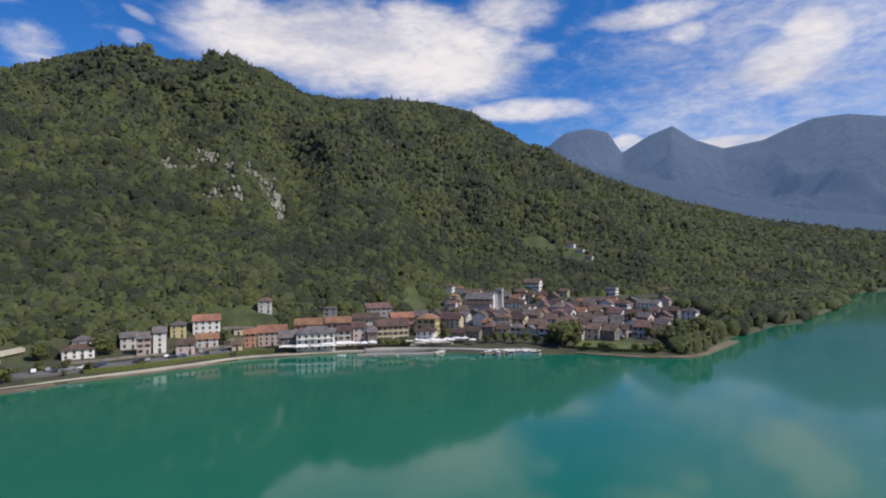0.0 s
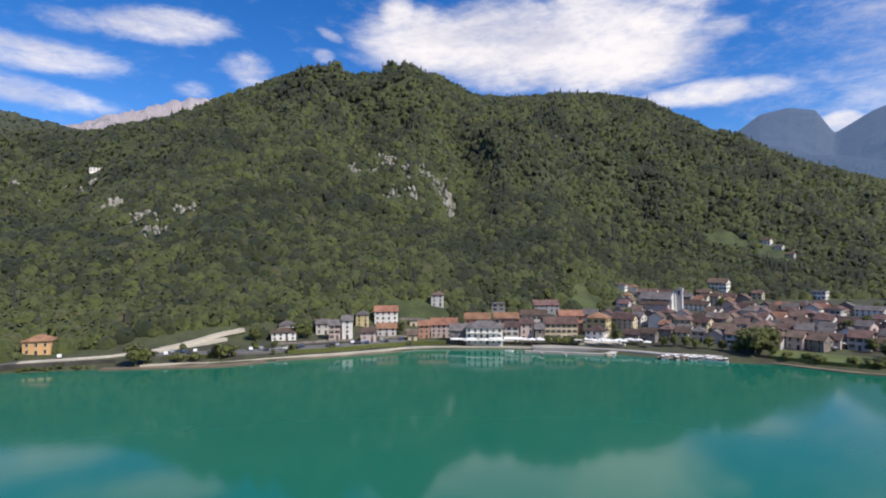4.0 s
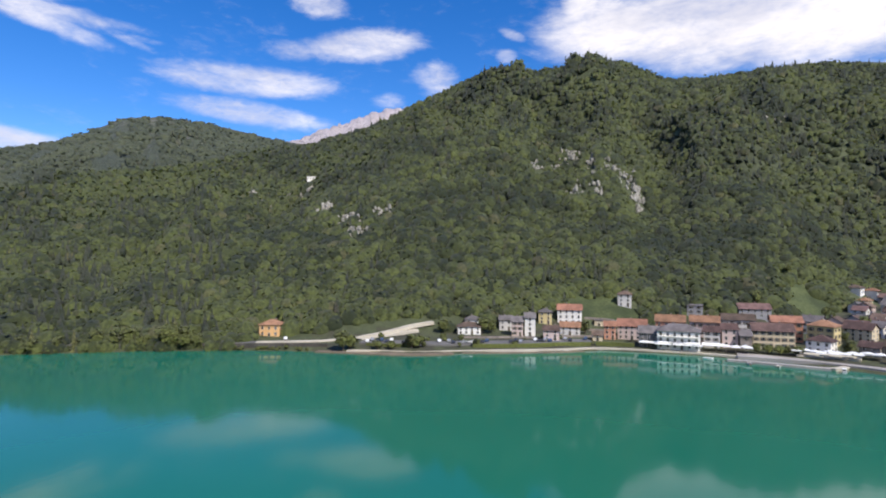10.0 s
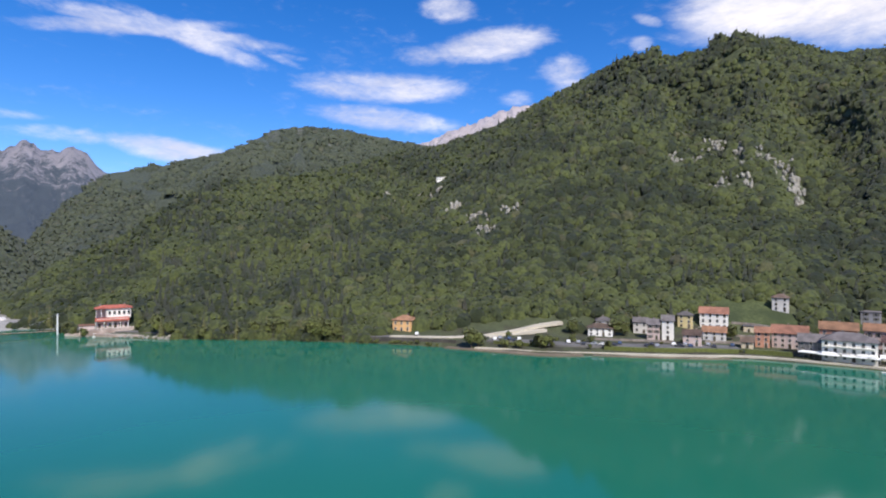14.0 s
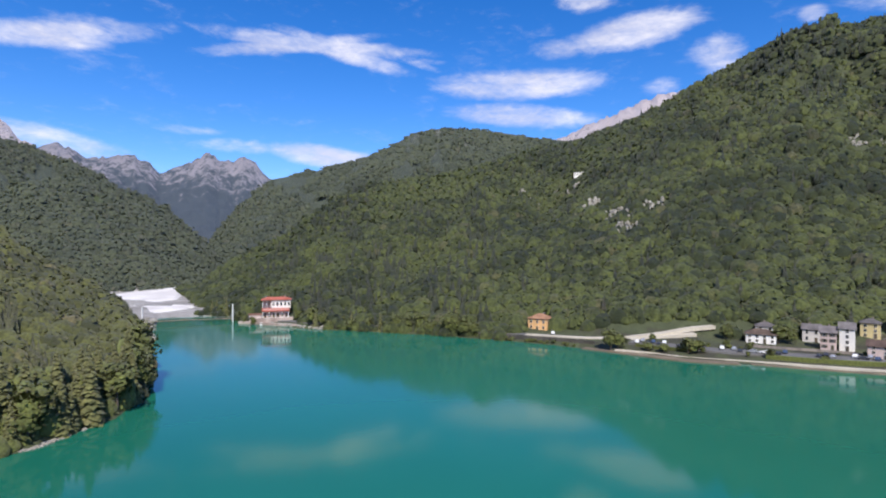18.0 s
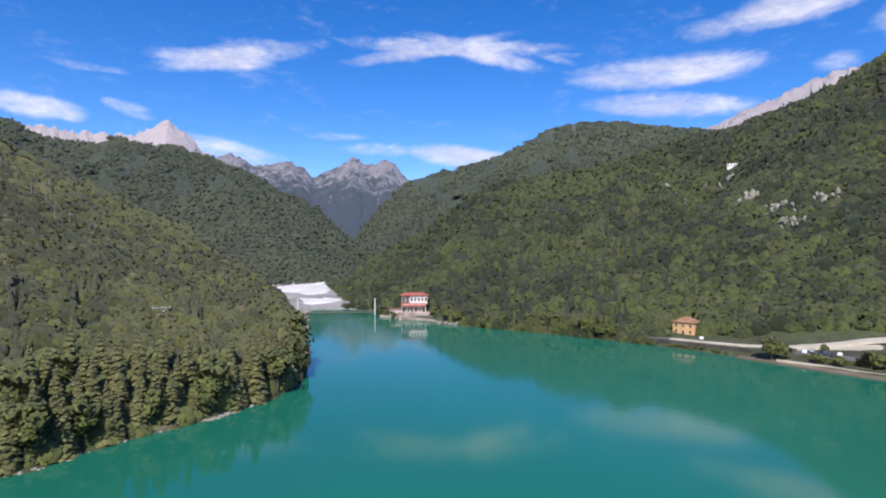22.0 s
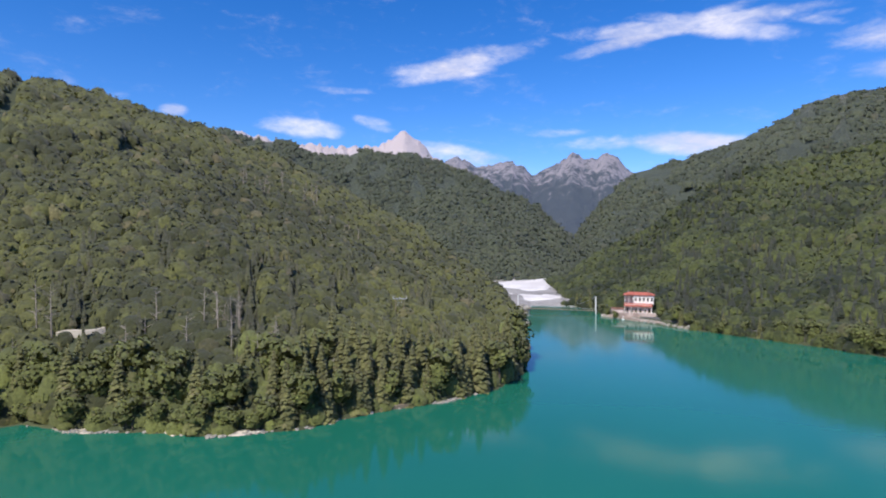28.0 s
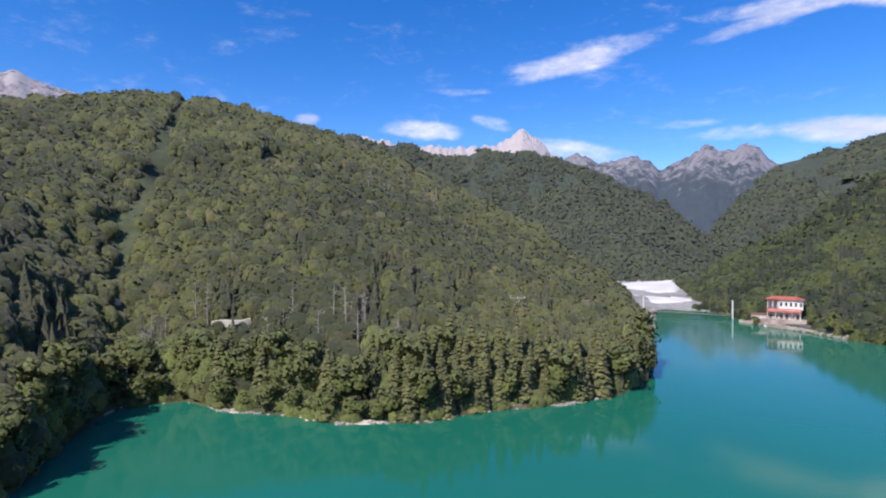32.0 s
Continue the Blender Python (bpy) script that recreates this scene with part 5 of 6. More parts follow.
for s in (-1, 1):
    bm = bmesh.new()
    for k in range(16):
        u0, u1 = k / 16, (k + 1) / 16
        tube(bm, near_end + deck * u0 + side * 1.1 * s + Vector((0, 0, 9.0 - 7.0 * 4 * u0 * (1 - u0))), near_end + deck * u1 + side * 1.1 * s + Vector((0, 0, 9.0 - 7.0 * 4 * u1 * (1 - u1))), 0.025, sides=4)
    part("cable", bm, METAL, bridge)
    bm = bmesh.new()
    tube(bm, near_end + side * 0.9 * s + Vector((0, 0, 1.1)), near_end + deck * 0.5 + side * 0.9 * s + Vector((0, 0, 2.0)), 0.05, sides=4)
    tube(bm, near_end + deck * 0.5 + side * 0.9 * s + Vector((0, 0, 2.0)), far_end + side * 0.9 * s + Vector((0, 0, 1.1)), 0.05, sides=4)
    part("handrail", bm, METAL, bridge)

# ---- outcrops of pale limestone in the woods ----
def boulder(seed):
    g = random.Random(seed)
    bm = bmesh.new()
    for v in bmesh.ops.create_icosphere(bm, subdivisions=1, radius=1.0)["verts"]:
        v.co = Vector((v.co.x * g.uniform(0.65, 1.2), v.co.y * g.uniform(0.65, 1.2), v.co.z * g.uniform(0.8, 1.3)))
    me = bpy.data.meshes.new("rock")
    bm.to_mesh(me)
    bm.free()
    me.materials.append(ROCK)
    return me


BOULDERS = [boulder(k) for k in range(6)]


def crag(az, r, wide, high, count, label="pale limestone outcrop breaking through the forest"):
    c = tagged(new("rock_outcrop"), label, "rocks", "limestone outcrops")
    home = at(az, r)
    c.matrix_basis = Matrix.Translation(home)
    for _ in range(int(count * 2.2)):
        p = at(az + math.degrees(random.gauss(0, wide / 2.0) / r), r + random.gauss(0, 6)) - home
        size = random.uniform(0.7, 2.1)
        shared("rock", random.choice(BOULDERS), c, pose(p.x, p.y, p.z + random.uniform(0.15, 0.5) * high, 0, random.uniform(-20, 20), random.uniform(0, 360)) @ Matrix.Diagonal((size, size, size * random.uniform(0.9, 1.9), 1)))
    return c


random.seed(5)
waterline = tagged(new("shore_stones"), "scattered pale stones along the headland's waterline", "stones")
for k in range(230):
    a = random.choice([random.uniform(93.2, 146), random.gauss(122, 2.2), random.gauss(100, 1.0), random.gauss(134, 1.2)])
    size = random.uniform(0.2, 0.75)
    p = at(a, float(shore(a)) + random.uniform(-0.5, 1.2), 0.05)
    shared("stone", random.choice(BOULDERS), waterline, pose(p.x, p.y, p.z, 0, 0, random.uniform(0, 360)) @ Matrix.Diagonal((size * 1.3, size, size * 0.7, 1)))
tip_rocks = tagged(new("point_stones"), "pale boulders at the tip of the headland", "stones")
for k in range(46):
    a, r, size = random.uniform(91.9, 92.62), random.uniform(305, 385), random.uniform(0.6, 1.7)
    p = at(a, r)
    shared("stone", random.choice(BOULDERS), tip_rocks, pose(p.x, p.y, max(p.z, 0.0) + 0.2, 0, 0, random.uniform(0, 360)) @ Matrix.Diagonal((size * 1.3, size, size * 0.9, 1)))
inn_rocks = tagged(new("bank_stones"), "pale broken stones on the bank below the inn", "stones")
for k in range(70):
    a = random.choice([random.uniform(76.2, 79.0), random.uniform(78.8, 84.2)])
    size = random.uniform(0.4, 1.2)
    p = at(a, float(shore(a)) + random.uniform(0.3, 4.0))
    shared("stone", random.choice(BOULDERS), inn_rocks, pose(p.x, p.y, p.z + 0.2, 0, 0, random.uniform(0, 360)) @ Matrix.Diagonal((size * 1.3, size, size * 0.8, 1)))
for az, r, wide, high, count in ((26.7, 523, 8, 5, 7), (25.0, 540, 9, 5, 8), (23.3, 555, 9, 6, 12), (21.2, 531, 9, 6, 12), (19.4, 526, 9, 6, 10), (22.8, 490, 8, 5, 9), (20.7, 497, 8, 6, 10), (18.0, 520, 9, 6, 14), (16.8, 512, 6, 8, 16), (17.0, 497, 6, 8, 14),
                                 (55.7, 587, 12, 5, 8), (50.6, 607, 12, 5, 9), (48.4, 466, 11, 5, 14), (46.6, 433, 9, 5, 12), (45.4, 405, 8, 5, 12), (42.5, 428, 10, 5, 6), (53.0, 640, 16, 5, 6),
                                 (5, 700, 22, 9, 6), (33, 700, 20, 9, 4), (61, 1880, 60, 9, 5)):
    crag(az, r, wide, high, count)

# ---- power line pole on the headland ----
pole = tagged(new("power_pole"), "two-legged wooden power pole standing in a gap of the forest", "pole")
pole.matrix_basis = pose(*at(105.3, 209), 0, 0, 105.3)
for x in (-1.6, 1.6):
    part("leg", made(tube, (x, 0, -1), (x, 0, 7.6), 0.16, 0.11, 8), WOOD, pole)
part("crossarm", made(box, -2.8, 2.8, -0.12, 0.12, 7.1, 7.4), METAL, pole)
part("brace", made(tube, (-1.6, 0, 4.4), (1.6, 0, 7.1), 0.06), METAL, pole)
for x in (-2.6, 0, 2.6):
    part("insulator", made(tube, (x, 0, 7.4), (x, 0, 8.0), 0.11, 0.07), CANVAS, pole)

# ---- boats, parasols, cars ----
def boat(length, canopy):
    b = tagged(new("motorboat" if canopy else "rowing_boat"), "small white motorboat with canvas cover moored at the harbour" if canopy else "small white open boat moored at the harbour", "boat", "boats in the harbour")
    w = length * 0.17
    outline = [(-length / 2, w * 0.8), (-length * 0.1, w), (length * 0.3, w * 0.75), (length / 2, 0.02)]
    bm, rings = bmesh.new(), []
    for z, k in ((-0.25, 0.7), (0.55, 1.0), (0.5, 0.88), (0.1, 0.7)):
        loop = [(x * (0.96 if k < 1 else 1), y * k, z + (0.25 if x > length * 0.4 and z > 0.3 else 0)) for x, y in outline] + [(x * (0.96 if k < 1 else 1), -y * k, z) for x, y in outline[::-1][1:]]
        rings.append([bm.verts.new(p) for p in loop])
    for a, c in zip(rings, rings[1:]):
        for i in range(len(a)):
            bm.faces.new((a[i], a[(i + 1) % len(a)], c[(i + 1) % len(a)], c[i]))
    bm.faces.new(rings[0][::-1])
    bm.faces.new(rings[-1])
    part("hull", bm, PAINT, b)
    part("thwart", made(box, -0.3, 0.1, -w * 0.8, w * 0.8, 0.25, 0.36), WOOD, b)
    if canopy:
        part("cover", made(box, -length * 0.3, length * 0.15, -w * 0.8, w * 0.8, 1.35, 1.5, 0.06), CANVAS, b)
        for x in (-length * 0.28, length * 0.13):
            for y in (-w * 0.7, w * 0.7):
                part("post", made(tube, (x, y, 0.3), (x, y, 1.37), 0.03, 0.03, 4), METAL, b)
        part("windscreen", made(box, length * 0.16, length * 0.19, -w * 0.7, w * 0.7, 0.5, 0.95), PANE, b)
    else:
        part("stern_board", made(box, -length / 2 - 0.02, -length / 2 + 0.06, -w * 0.7, w * 0.7, -0.1, 0.6), WOOD, b)
    return b


random.seed(21)
protos = [boat(5.2, True), boat(6.4, True), boat(4.2, False)]
spots_b = [(-4.4 - 0.42 * k, 255.4 + 1.2 * math.sin(k * 1.7) + 0.45 * k, random.randrange(3)) for k in range(13)]
spots_b += [(-5.0 - 0.55 * k, 259.5 + 0.5 * k + 0.8 * math.sin(k * 2.3), k % 3) for k in range(8)]
spots_b += [(-9.4, 257.5, 1), (-9.9, 259.5, 0), (-8.6, 257.0, 0), (7.2, 253.0, 2), (4.9, 252.8, 2), (0.2, 254.2, 0), (10.6, 257.8, 2), (82.4, 346, 0), (80.9, 338, 2), (78.6, 326, 2)]
for k, (a, r, which) in enumerate(spots_b):
    m = pose(*at(a, r, 0.1), 0, 0, a + random.choice([80, 95, 100, 60, 250, 0]))
    if k < 3:
        protos[k].matrix_basis = pose(*at(a, r, 0.1), 0, 0, a + 90)
    else:
        copy_thing(protos[which], m)
for az0, az1, r0, r1 in ((-3.9, -6.6, 255.2, 257.0), (-5.9, -6.1, 262, 254), (-8.0, -9.6, 260, 258.6)):
    d = tagged(new("jetty"), "floating wooden jetty between moored boats", "jetty", "jetties of the harbour")
    p, q = at(az0, r0, 0.55), at(az1, r1, 0.55)
    d.matrix_basis = Matrix.Translation(p)
    part("deck", made(tube, (0, 0, 0), q - p, 0.8, 0.8, 4), WOOD, d)
    for u in (0.05, 0.35, 0.65, 0.95):
        part("pile", made(tube, (q - p) * u + Vector((0.6, 0, -2)), (q - p) * u + Vector((0.6, 0, 1.3)), 0.1), WOOD, d)


def parasol(wide):
    p = tagged(new("parasol"), "open white canvas parasol on a terrace", "parasol", "parasols on the quay")
    part("pole", made(tube, (0, 0, 0), (0, 0, 2.7), 0.04), METAL, p)
    part("base", made(box, -0.3, 0.3, -0.3, 0.3, 0, 0.12), CONCRETE, p)
    h = wide / 2
    bm = bmesh.new()
    poly(bm, [(-h, -h, 2.3), (h, -h, 2.3), (h, h, 2.3), (-h, h, 2.3), (0, 0, 2.95), (-h, -h, 2.12), (h, -h, 2.12), (h, h, 2.12), (-h, h, 2.12)],
         [(0, 1, 4), (1, 2, 4), (2, 3, 4), (3, 0, 4), (0, 5, 6, 1), (1, 6, 7, 2), (2, 7, 8, 3), (3, 8, 5, 0)])
    part("canopy", bm, CANVAS, p)
    return p


para = parasol(3.6)
places_p = [(16.4 - 0.38 * k, 269.2 + 0.6 * math.sin(k * 2.1)) for k in range(4)] + [(9.9 - 0.8 * k, 271.5) for k in range(4)] + [(2.9, 274), (2.2, 272.5), (1.2, 274.5), (0.6, 273), (3.6, 272), (-0.4, 275), (-1.4, 277), (-2.2, 276.5), (14.9, 266.5), (14.2, 266.4), (13.0, 266.6), (12.3, 266.5), (11.5, 266.7), (8.3, 270), (7.3, 269.6), (1.8, 270.5), (0.9, 270.8), (0.1, 271.5), (-0.8, 272.5), (-3.0, 272), (-18.6, 303), (-19.2, 304.5), (-19.9, 303.5), (-17.6, 302)]
for k, (a, r) in enumerate(places_p):
    m = pose(*(at(a, r, 1.7) if a > 8 else at(a, r, max(1.5, at(a, r).z) + 0.25)), 0, 0, a + random.uniform(-8, 8))
    if k:
        copy_thing(para, m)
    else:
        para.matrix_basis = m


def awning(az, r, wide, z, deep, label):
    w = tagged(new("awning"), label, "awning", "white awnings on the quay")
    w.matrix_basis = pose(*at(az, r, z), 0, 0, az)
    part("cloth", made(poly, [(-wide / 2, -deep, -0.6), (wide / 2, -deep, -0.6), (wide / 2, 0, 0), (-wide / 2, 0, 0), (-wide / 2, -deep, -0.85), (wide / 2, -deep, -0.85), (wide / 2, 0, -0.12), (-wide / 2, 0, -0.12)],
         [(0, 1, 2, 3), (7, 6, 5, 4), (0, 4, 5, 1), (1, 5, 6, 2), (3, 2, 6, 7), (0, 3, 7, 4)]), CANVAS, w)
    for s in (-1, 1):
        part("support", made(tube, (s * wide * 0.48, -deep + 0.1, -z + 1.45), (s * wide * 0.48, -deep + 0.1, -0.7), 0.05), METAL, w)


awning(14.6, 267.9, 4.6, 5.0, 2.4, "white awning over the hotel's terrace")
awning(13.2, 267.9, 4.4, 4.6, 2.4, "white awning over the hotel's terrace")
awning(12.0, 267.9, 6.2, 5.2, 2.6, "long white awning over the hotel's terrace")
awning(10.2, 273.5, 9.0, 4.6, 4.0, "white tent roof beside the hotel")
awning(-1.6, 280.5, 7.0, 4.4, 3.0, "pale awning along the harbour square")


def car(paint, label):
    c = tagged(new("car"), label, "car", "parked cars")
    prof = [(-2.1, 0.35), (-2.1, 0.85), (-1.5, 0.95), (-1.0, 1.42), (0.5, 1.42), (1.15, 0.95), (2.05, 0.8), (2.1, 0.35)]
    bm = bmesh.new()
    a = [bm.verts.new((x, -0.85 if z < 1 else -0.7, z)) for x, z in prof]
    b = [bm.verts.new((x, 0.85 if z < 1 else 0.7, z)) for x, z in prof]
    for i in range(len(prof)):
        j = (i + 1) % len(prof)
        bm.faces.new((a[i], a[j], b[j], b[i]))
    bm.faces.new(a[::-1])
    bm.faces.new(b)
    part("body", bm, paint, c)
    for s in (-1, 1):
        part("side_window", made(poly, [(-1.3, s * 0.83, 0.98), (0.95, s * 0.83, 0.98), (0.45, s * 0.735, 1.36), (-0.95, s * 0.735, 1.36)], [(0, 1, 2, 3)]), PANE, c)
        for x in (-1.35, 1.3):
            part("wheel", made(tube, (x, s * 0.7, 0.32), (x, s * 0.9, 0.32), 0.32, 0.32, 10), PANE, c)
    part("windscreen", made(poly, [(0.55, -0.66, 1.40), (0.55, 0.66, 1.40), (1.12, 0.76, 1.0), (1.12, -0.76, 1.0)], [(3, 2, 1, 0)]), PANE, c)
    return c


paints = [material("car_paint_white", (0.75, 0.75, 0.75), 0.25, 0.04), material("car_paint_silver", (0.5, 0.51, 0.53), 0.25, 0.05, metal=0.5), material("car_paint_dark", (0.05, 0.055, 0.07), 0.25, 0.1), material("car_paint_blue", (0.06, 0.09, 0.16), 0.25, 0.05)]
cars = [car(p, l) for p, l in zip(paints, ("white hatchback parked on the lakeside terrace", "silver hatchback parked on the lakeside terrace", "dark hatchback parked on the lakeside terrace", "dark blue hatchback parked on the lakeside terrace"))]
random.seed(31)
line = [(44.6, 264.5), (41, 260), (37, 257.5), (32, 260), (27.5, 264), (24, 270), (21.5, 274)]
for k in range(46):
    a = 44.4 - 23 * k / 46
    r = float(curve(sorted(line), a)) + (2.6 if k % 2 else -0.8)
    if random.random() < 0.42 and k > 3:
        continue
    z = max(at(a, r - 4).z, at(a, r).z, at(a, r + 4).z) + 0.42
    m = pose(*at(a, r, z), 0, 0, a + random.choice([88, 92, 85, 178]))
    if k < 4:
        cars[k].matrix_basis = m
    else:
        copy_thing(random.choice(cars[1:3] + [cars[2], cars[3], cars[2], cars[0]]), m)
for a, r in ((52.6, 279.5), (57.5, 285), (-16.5, 297), (-17.4, 296), (-18.2, 296.5), (-15.6, 296)):
    copy_thing(random.choice(cars[:3]), pose(*at(a, r, at(a, r).z + 0.5), 0, 0, a + 90))

# ---- trees that stand singly along the shore ----
def soften(me, heart):
    """Light a crown as a whole: normals point away from its heart, or from its stem."""
    v = np.array([p.co for p in me.vertices])
    n = v - (heart if heart is not None else np.stack([0 * v[:, 0], 0 * v[:, 1], v[:, 2] - 1.2], 1))
    n /= np.linalg.norm(n, axis=1)[:, None] + 1e-6
    n += np.random.default_rng(3).normal(0, 0.3, n.shape) + (0, 0, 0.3)
    n /= np.linalg.norm(n, axis=1)[:, None]
    me.update()
    for p in me.polygons:
        if np.dot(p.normal, n[p.vertices[0]] + n[p.vertices[1]] + n[p.vertices[2]]) < 0:
            p.flip()
    me.polygons.foreach_set("use_smooth", np.ones(len(me.polygons), bool))
    me.attributes.new("custom_normal", "FLOAT_VECTOR", "POINT").data.foreach_set("vector", n.astype(np.float32).reshape(-1))


def leafy(count, wide, high, base, lobes, seed, leaf):
    """A crown: boughs of many small leaf clumps with gaps, round a dark inside."""
    g = np.random.default_rng(seed)
    vs, fs = [], []
    centres = np.stack([g.uniform(-0.27, 0.27, lobes) * wide, g.uniform(-0.27, 0.27, lobes) * wide, g.uniform(base + (high - base) * 0.2, high - (high - base) * 0.2, lobes)], 1)
    sizes = g.uniform(0.24, 0.42, lobes) * wide * (1.15 - 0.5 * (centres[:, 2] - base) / (high - base))
    leaf *= 1.25
    for k in range(count):
        i = g.integers(lobes)
        d = g.normal(0, 1, 3)
        d /= np.linalg.norm(d)
        p = centres[i] + d * sizes[i] * (0.75 + 0.4 * g.random()) * (1, 1, 0.9)
        s = leaf * g.uniform(0.6, 1.4)
        u = np.cross(d + g.normal(0, 0.5, 3), (0.1, 0.3, 1))
        u /= np.linalg.norm(u)
        v = np.cross(d, u)
        n = len(vs)
        vs += [p - u * s - v * s * 0.6, p + u * s * 0.9 - v * s * 0.7 + d * 0.1, p + u * s * 0.7 + v * s * 0.8, p - u * s * 0.8 + v * s * 0.6 - d * 0.15]
        fs.append((n, n + 1, n + 2, n + 3))
    for c, z in zip(centres, sizes):
        n = len(vs)
        vs += list(ICO_V * z * 0.62 + c)
        fs += [tuple(int(x) + n for x in f) for f in ICO_F]
    me = bpy.data.meshes.new("crown")
    me.from_pydata([tuple(v) for v in vs], [], fs)
    soften(me, np.array([0, 0, base + (high - base) * 0.35]))
    return me


def limbs(bm, high, r, seed, spread, count=4):
    g = random.Random(seed)
    tube(bm, (0, 0, -1.0), (0.1, 0, high * 0.55), r, r * 0.6)
    tube(bm, (0.1, 0, high * 0.55), (0.0, 0.1, high * 0.9), r * 0.6, r * 0.15)
    for k in range(count):
        t = k * 2.4 + g.random()
        z = high * g.uniform(0.3, 0.6)
        tube(bm, (0.05, 0, z), (math.cos(t) * spread, math.sin(t) * spread, z + high * 0.22), r * 0.4, r * 0.1, 5)


def broad_tree(high, wide, seed, count, leaf, label):
    t = tagged(new("tree"), label, "tree", "broadleaf trees on the shore")
    part("trunk", made(limbs, high, 0.22 + high * 0.012, seed, wide * 0.32), BARK, t)
    me = leafy(count, wide, high, high * 0.16, 9, seed, leaf)
    me.materials.append(LEAF_FINE)
    shared("crown", me, t, Matrix.Identity(4))
    return t


def spruce(high, wide, seed, label, mat=NEEDLE):
    g = np.random.default_rng(seed)
    t = tagged(new("spruce"), label, "tree", "spruces on the headland")
    part("trunk", made(tube, (0, 0, -1), (0, 0, high * 0.97), 0.28, 0.04), BARK, t)
    vs, fs = [], []
    for k in range(int(high * 17)):
        z = high * (0.02 + 0.95 * g.random() ** 1.25)
        a, L = k * 2.4 + g.uniform(-0.5, 0.5), (wide / 2 * (1 - z / high) ** 0.8 + 0.15) * g.uniform(0.6, 1.15)
        c, s = math.cos(a), math.sin(a)
        w, drop, n = L * 0.36 + 0.2, L * g.uniform(0.2, 0.6), len(vs)
        vs += [(0, 0, z + 0.45), (c * L * 0.6 - s * w, s * L * 0.6 + c * w, z - drop * 0.6), (c * L, s * L, z - drop), (c * L * 0.6 + s * w, s * L * 0.6 - c * w, z - drop * 0.6), (c * L * 0.55, s * L * 0.55, z + 0.25 - drop * 0.25)]
        fs += [(n, n + 1, n + 4), (n + 1, n + 2, n + 4), (n + 2, n + 3, n + 4), (n + 3, n, n + 4)]
    me = bpy.data.meshes.new("crown")
    me.from_pydata([tuple(map(float, v)) for v in vs], [], fs)
    soften(me, None)
    me.materials.append(mat)
    shared("crown", me, t, Matrix.Identity(4))
    return t


def bare_tree(high, seed):
    t = tagged(new("dead_tree"), "bare pale dead tree among green ones", "tree", "dead trees on the headland")
    g = random.Random(seed)
    part("trunk", made(tube, (0, 0, -1), (0.2, 0.1, high), 0.2, 0.04), PALE_BARK, t)
    for k in range(14):
        z, a, L = high * g.uniform(0.3, 0.95), g.uniform(0, 6.28), g.uniform(0.8, 2.2)
        part("branch", made(tube, (0.15, 0.05, z), (math.cos(a) * L, math.sin(a) * L, z + L * 0.5), 0.07, 0.02, 4), PALE_BARK, t)
    return t


PALE_BARK = material("bleached_wood", (0.36, 0.31, 0.26), 0.9, 0.25, 2.0)
trees = [broad_tree(13, 8.5, 1, 620, 0.42, "green broadleaf tree at the water's edge"), broad_tree(10, 7.5, 2, 520, 0.40, "green broadleaf tree at the water's edge"),
         broad_tree(16, 9.5, 3, 760, 0.44, "tall green broadleaf tree on the shore"), broad_tree(8, 6.0, 4, 420, 0.36, "small green tree on the shore")]
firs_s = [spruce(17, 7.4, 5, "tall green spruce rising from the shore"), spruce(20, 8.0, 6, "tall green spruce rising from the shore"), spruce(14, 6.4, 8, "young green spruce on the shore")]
bush = broad_tree(4.0, 5.5, 9, 300, 0.30, "round green bush on the bank")
tagged(bush, category="bush", group="bushes on the shore")
bush.name = "bush"
dead = [bare_tree(13, 1), bare_tree(10, 2)]
used = set()


def plant(proto, a, r, size=1.0, z=None):
    p = at(a, r)
    m = pose(p.x, p.y, (p.z if z is None else z) - 0.15, 0, 0, random.uniform(0, 360))
    if proto.name not in used:
        used.add(proto.name)
        proto.matrix_basis = m @ Matrix.Diagonal((size, size, size, 1))
        return
    t = copy_thing(proto, m)
    t.scale = (size * random.uniform(0.9, 1.12), size * random.uniform(0.9, 1.12), size)


random.seed(41)
az_k = 92.9
while az_k < 154:
    s = float(shore(az_k))
    for row in range(5 if az_k < 121 else 3):
        a = max(92.85, az_k + random.uniform(-0.6, 0.6))
        r = float(shore(a)) + 2.6 + row * 4.2 + random.uniform(-0.8, 0.8)
        spruce_zone = 93.5 < a < 121 and random.random() < (0.72 if row else 0.6) or a > 121 and random.random() < 0.25
        if row == 0 and a > 119:
            plant(random.choice([bush, trees[3], trees[3], bush]), a, r, random.uniform(0.8, 1.2))
        elif spruce_zone:
            plant(random.choice(firs_s), a, r, random.uniform(0.7, 1.0))
        else:
            plant(random.choice(trees), a, r, random.uniform(0.75, 1.1))
    az_k += math.degrees(4.0 / s)
pale = [(random.uniform(113, 121), random.uniform(352, 405)) for k in range(26)] + [(random.uniform(117.8, 119.6), random.uniform(150, 160)) for k in range(6)] + [(random.uniform(121, 123.4), random.uniform(166, 178)) for k in range(7)] + [(random.uniform(138.5, 143.5), random.uniform(176, 192)) for k in range(16)]
for a, r in (*pale, (131, 172), (128.5, 178), (126, 165), (124.5, 172), (122, 163), (118.3, 152), (117.8, 158), (112, 152), (136.5, 190), (137.5, 196), (129.5, 168), (111, 330), (112.4, 340), (110.6, 350), (113.5, 334), (109.6, 326)):
    plant(random.choice(dead), a, r, random.uniform(0.9, 1.3))
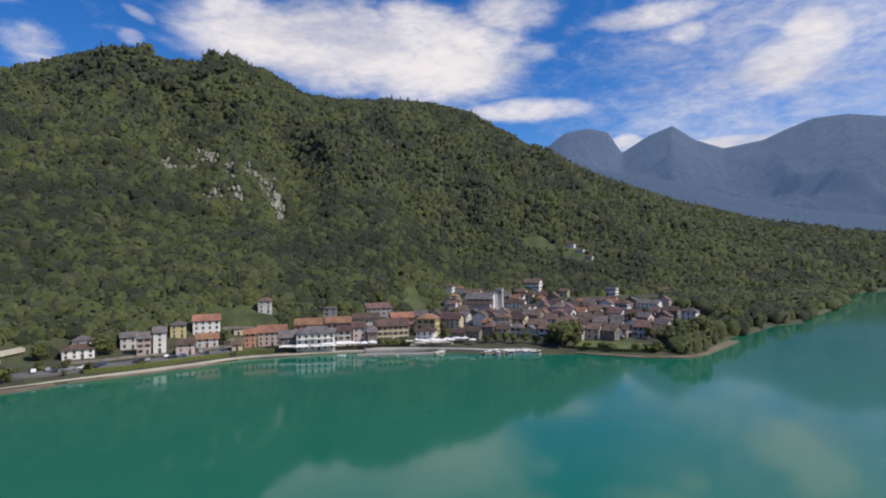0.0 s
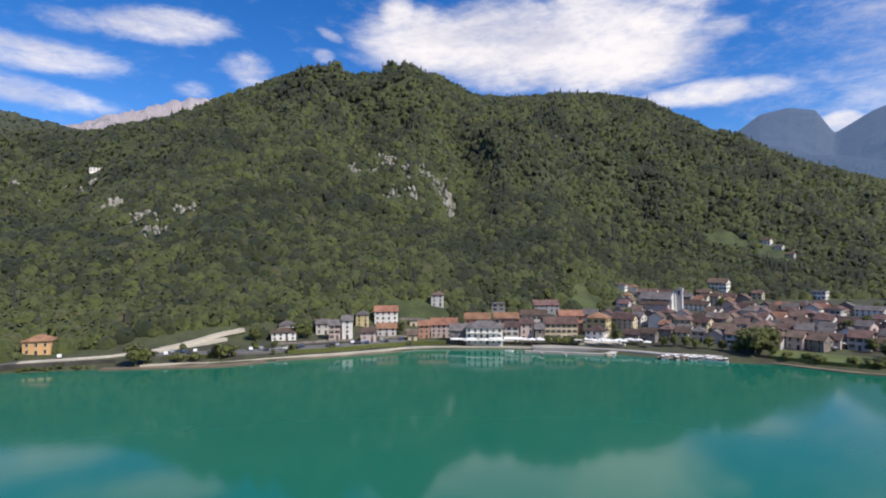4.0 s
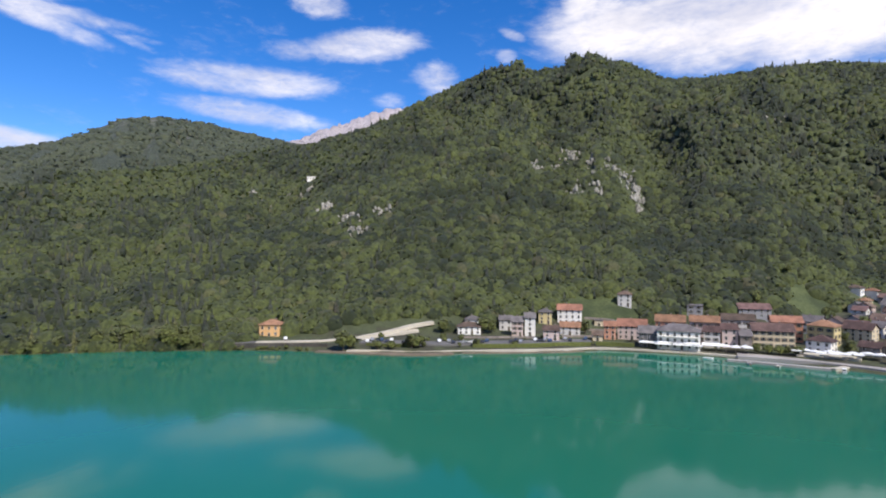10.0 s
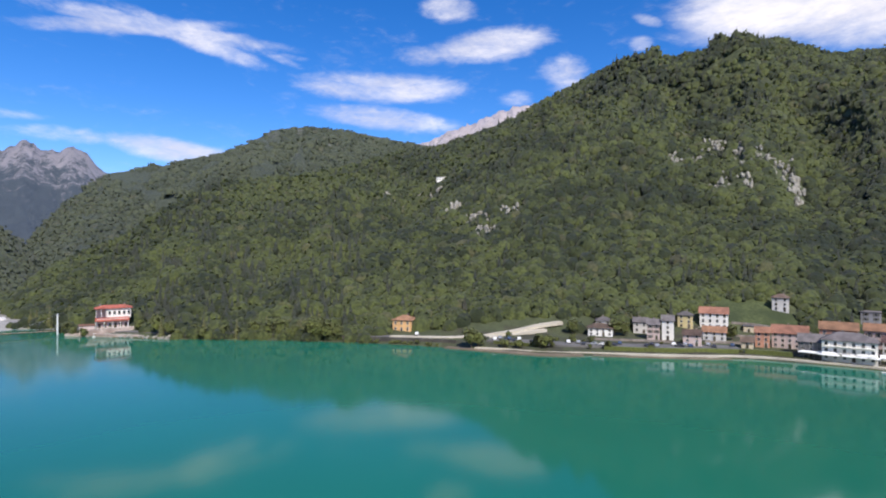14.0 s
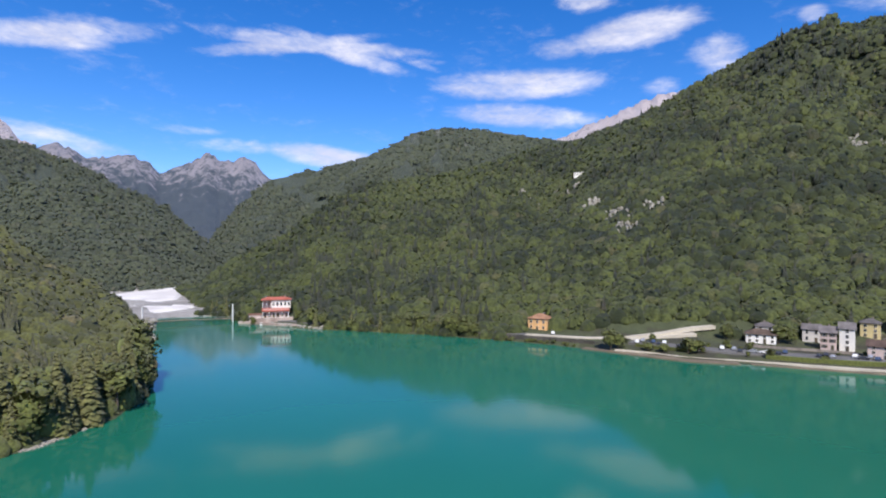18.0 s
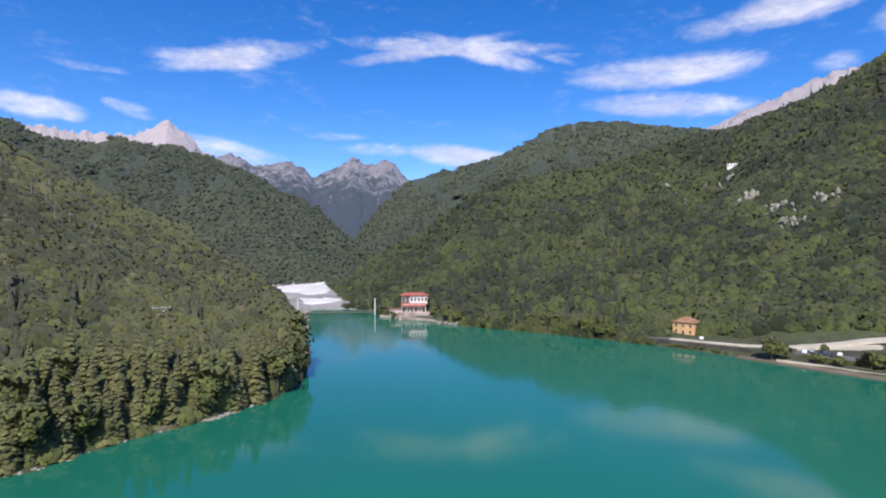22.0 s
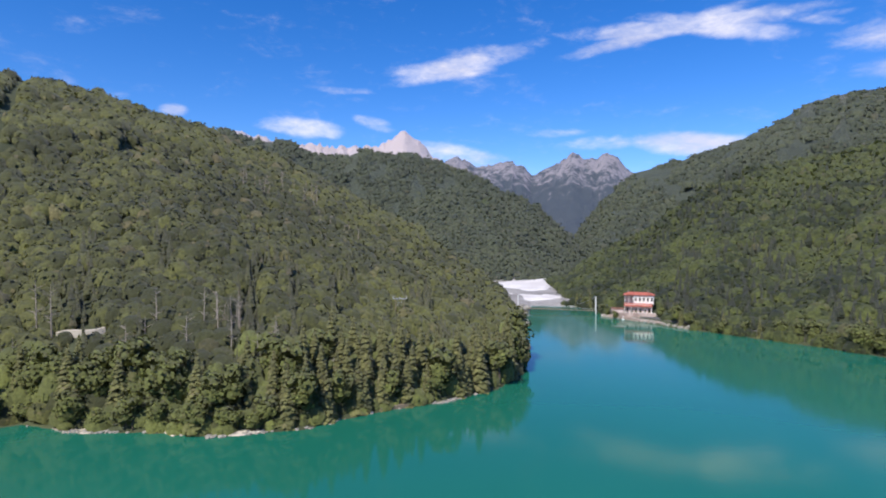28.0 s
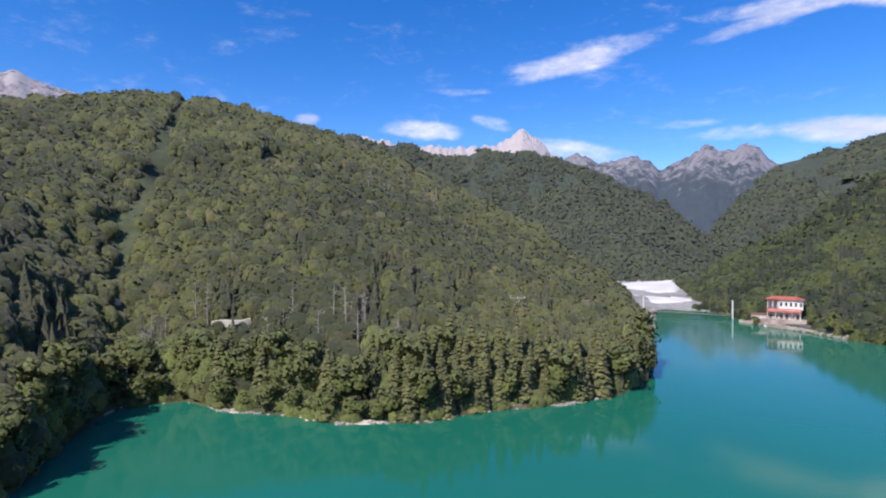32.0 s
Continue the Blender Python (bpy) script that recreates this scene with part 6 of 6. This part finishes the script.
for k in range(75):
    a = random.uniform(50.5, 87)
    r = float(shore(a)) + (random.uniform(0.4, 2.4) if a < 60 else random.uniform(1.2, 7))
    if 78.0 < a < 84.0:
        continue
    plant(bush if a < 60 else random.choice([trees[0], trees[1], trees[3], trees[3], firs_s[2]]), a, r, random.uniform(0.25, 0.5) if a < 60 else random.uniform(0.6, 1.0))
for a, r, proto, size in ((46.9, 253.5, trees[1], 1.0), (46.2, 254.5, trees[3], 1.0), (39.8, 250, trees[3], 0.9), (39.2, 251, bush, 1.3), (43.4, 252, bush, 0.9), (42.0, 251, bush, 0.8), (32.4, 283, trees[1], 0.9),
                          (31.5, 286, trees[3], 1.0), (36.5, 285, trees[3], 1.0), (21.9, 293, trees[3], 1.0),
                          (6.6, 272, trees[3], 0.6), (5.8, 272.5, bush, 0.9), (4.9, 272, bush, 0.9), (4.2, 272.5, trees[3], 0.55), (3.4, 273.5, bush, 0.9), (-0.2, 282, trees[3], 0.9), (-4.6, 276, trees[3], 0.7),
                          (-5.5, 277, trees[1], 0.6), (-6.4, 279, trees[3], 0.7), (-7.2, 275, trees[3], 0.7), (-8.4, 277, trees[1], 0.6), (-9.6, 275, trees[3], 0.7), (-10.8, 274, trees[3], 0.8)):
    plant(proto, a, r, size)
for a, r, size in ((83.3, 349, 0.7), (82.7, 351, 0.5), (79.0, 344, 0.8), (78.4, 340, 0.9), (77.9, 341, 0.7), (83.9, 356, 0.8), (78.9, 350, 1.0)):
    plant(random.choice([trees[3], bush]), a, r, size)
for k in range(22):
    a = random.uniform(20.5, 47)
    r = float(curve(sorted(line), a)) + random.choice([-6.2, 6.0, 7.5])
    plant(random.choice([bush, bush, trees[3]]), a, r, random.uniform(0.3, 0.6))
for k in range(44):
    a = random.choice([random.gauss(-12.6, 0.6), random.gauss(-23.6, 1.0), random.uniform(-28, -22.5)])
    r = float(shore(a)) + random.uniform(8, 26)
    plant(random.choice(trees[:3]), a, r, random.uniform(0.6, 0.95))
for k in range(11):
    a = random.uniform(-22, -14.5)
    plant(bush, a, float(shore(a)) + random.uniform(5, 9), random.uniform(0.5, 0.9))
for k in range(46):
    a = random.uniform(-22, 8)
    r = random.uniform(285, 470)
    if any(abs(r - (hr + hd / 2)) < hd / 2 + 1.5 and abs(radians(a - ha)) * r < hw / 2 + 1.5 for ha, hr, hw, hd, _ in HOUSES) or (-8.6 < a < -1.5 and 355 < r < 425):
        continue
    plant(random.choice([trees[3], trees[1], trees[0]]), a, r, random.uniform(0.5, 0.8))
spots, a, r = wood_spots(scatter(-40, -22, 262, 900, 0.02, 6.5, 12), [0], 10.0, 0.7, 0.9)
keep = (r > shore(a) + 6) & ~((a > -26) & (r < 440) & (r > 330))
forest("lowland_forest", spots[keep], BROAD, LEAF, "low green wood on the flat shore beyond the town", 0.05)
spots, a, r = wood_spots(scatter(84.6, 89.8, 380, 640, 0.0125, 5, 7), [0, 1], 3.0, 0.9, 0.8, 1.2)
keep = r > curve([(84.6, 385), (85.2, 404), (87, 440), (88.4, 490), (89.3, 556), (89.8, 590)], a)
forest("river_wood", spots[keep], LEAFY, LEAF, "green wood at the edge of the river mouth")
spots, a, r = wood_spots(scatter(57.5, 88.5, 268, 420, 0.011, 2.8, 3.6), [0, 1], 1.6, 0.9, 0.3, 1.2)
keep = (r > shore(a) + 0.8) & (r < shore(a) + 8) & ((a < 76.4) | (a > 84.2))
forest("lakeside_bushes", spots[keep], LEAFY, LEAF, "green bushes overhanging the water below the lakeside road", 0.1)
spots, a, r = wood_spots(scatter(2, 60, 268, 330, 0.02, 6, 7), [0, 1], 6.5, 0.66, 1.5)
keep = np.array([not any(abs(rr - (hr + hd / 2)) < hd / 2 + 3 and abs(radians(aa - ha)) * rr < hw / 2 + 4 for ha, hr, hw, hd, _ in HOUSES) and rr > float(curve([(2, 335), (12, 318), (17, 330), (25, 300), (34, 292), (42, 292), (50, 284), (60, 282)], aa)) for aa, rr in zip(a, r)])
forest("garden_trees", spots[keep], BROAD, LEAF, "trees and orchards between the upper houses", 0.05)
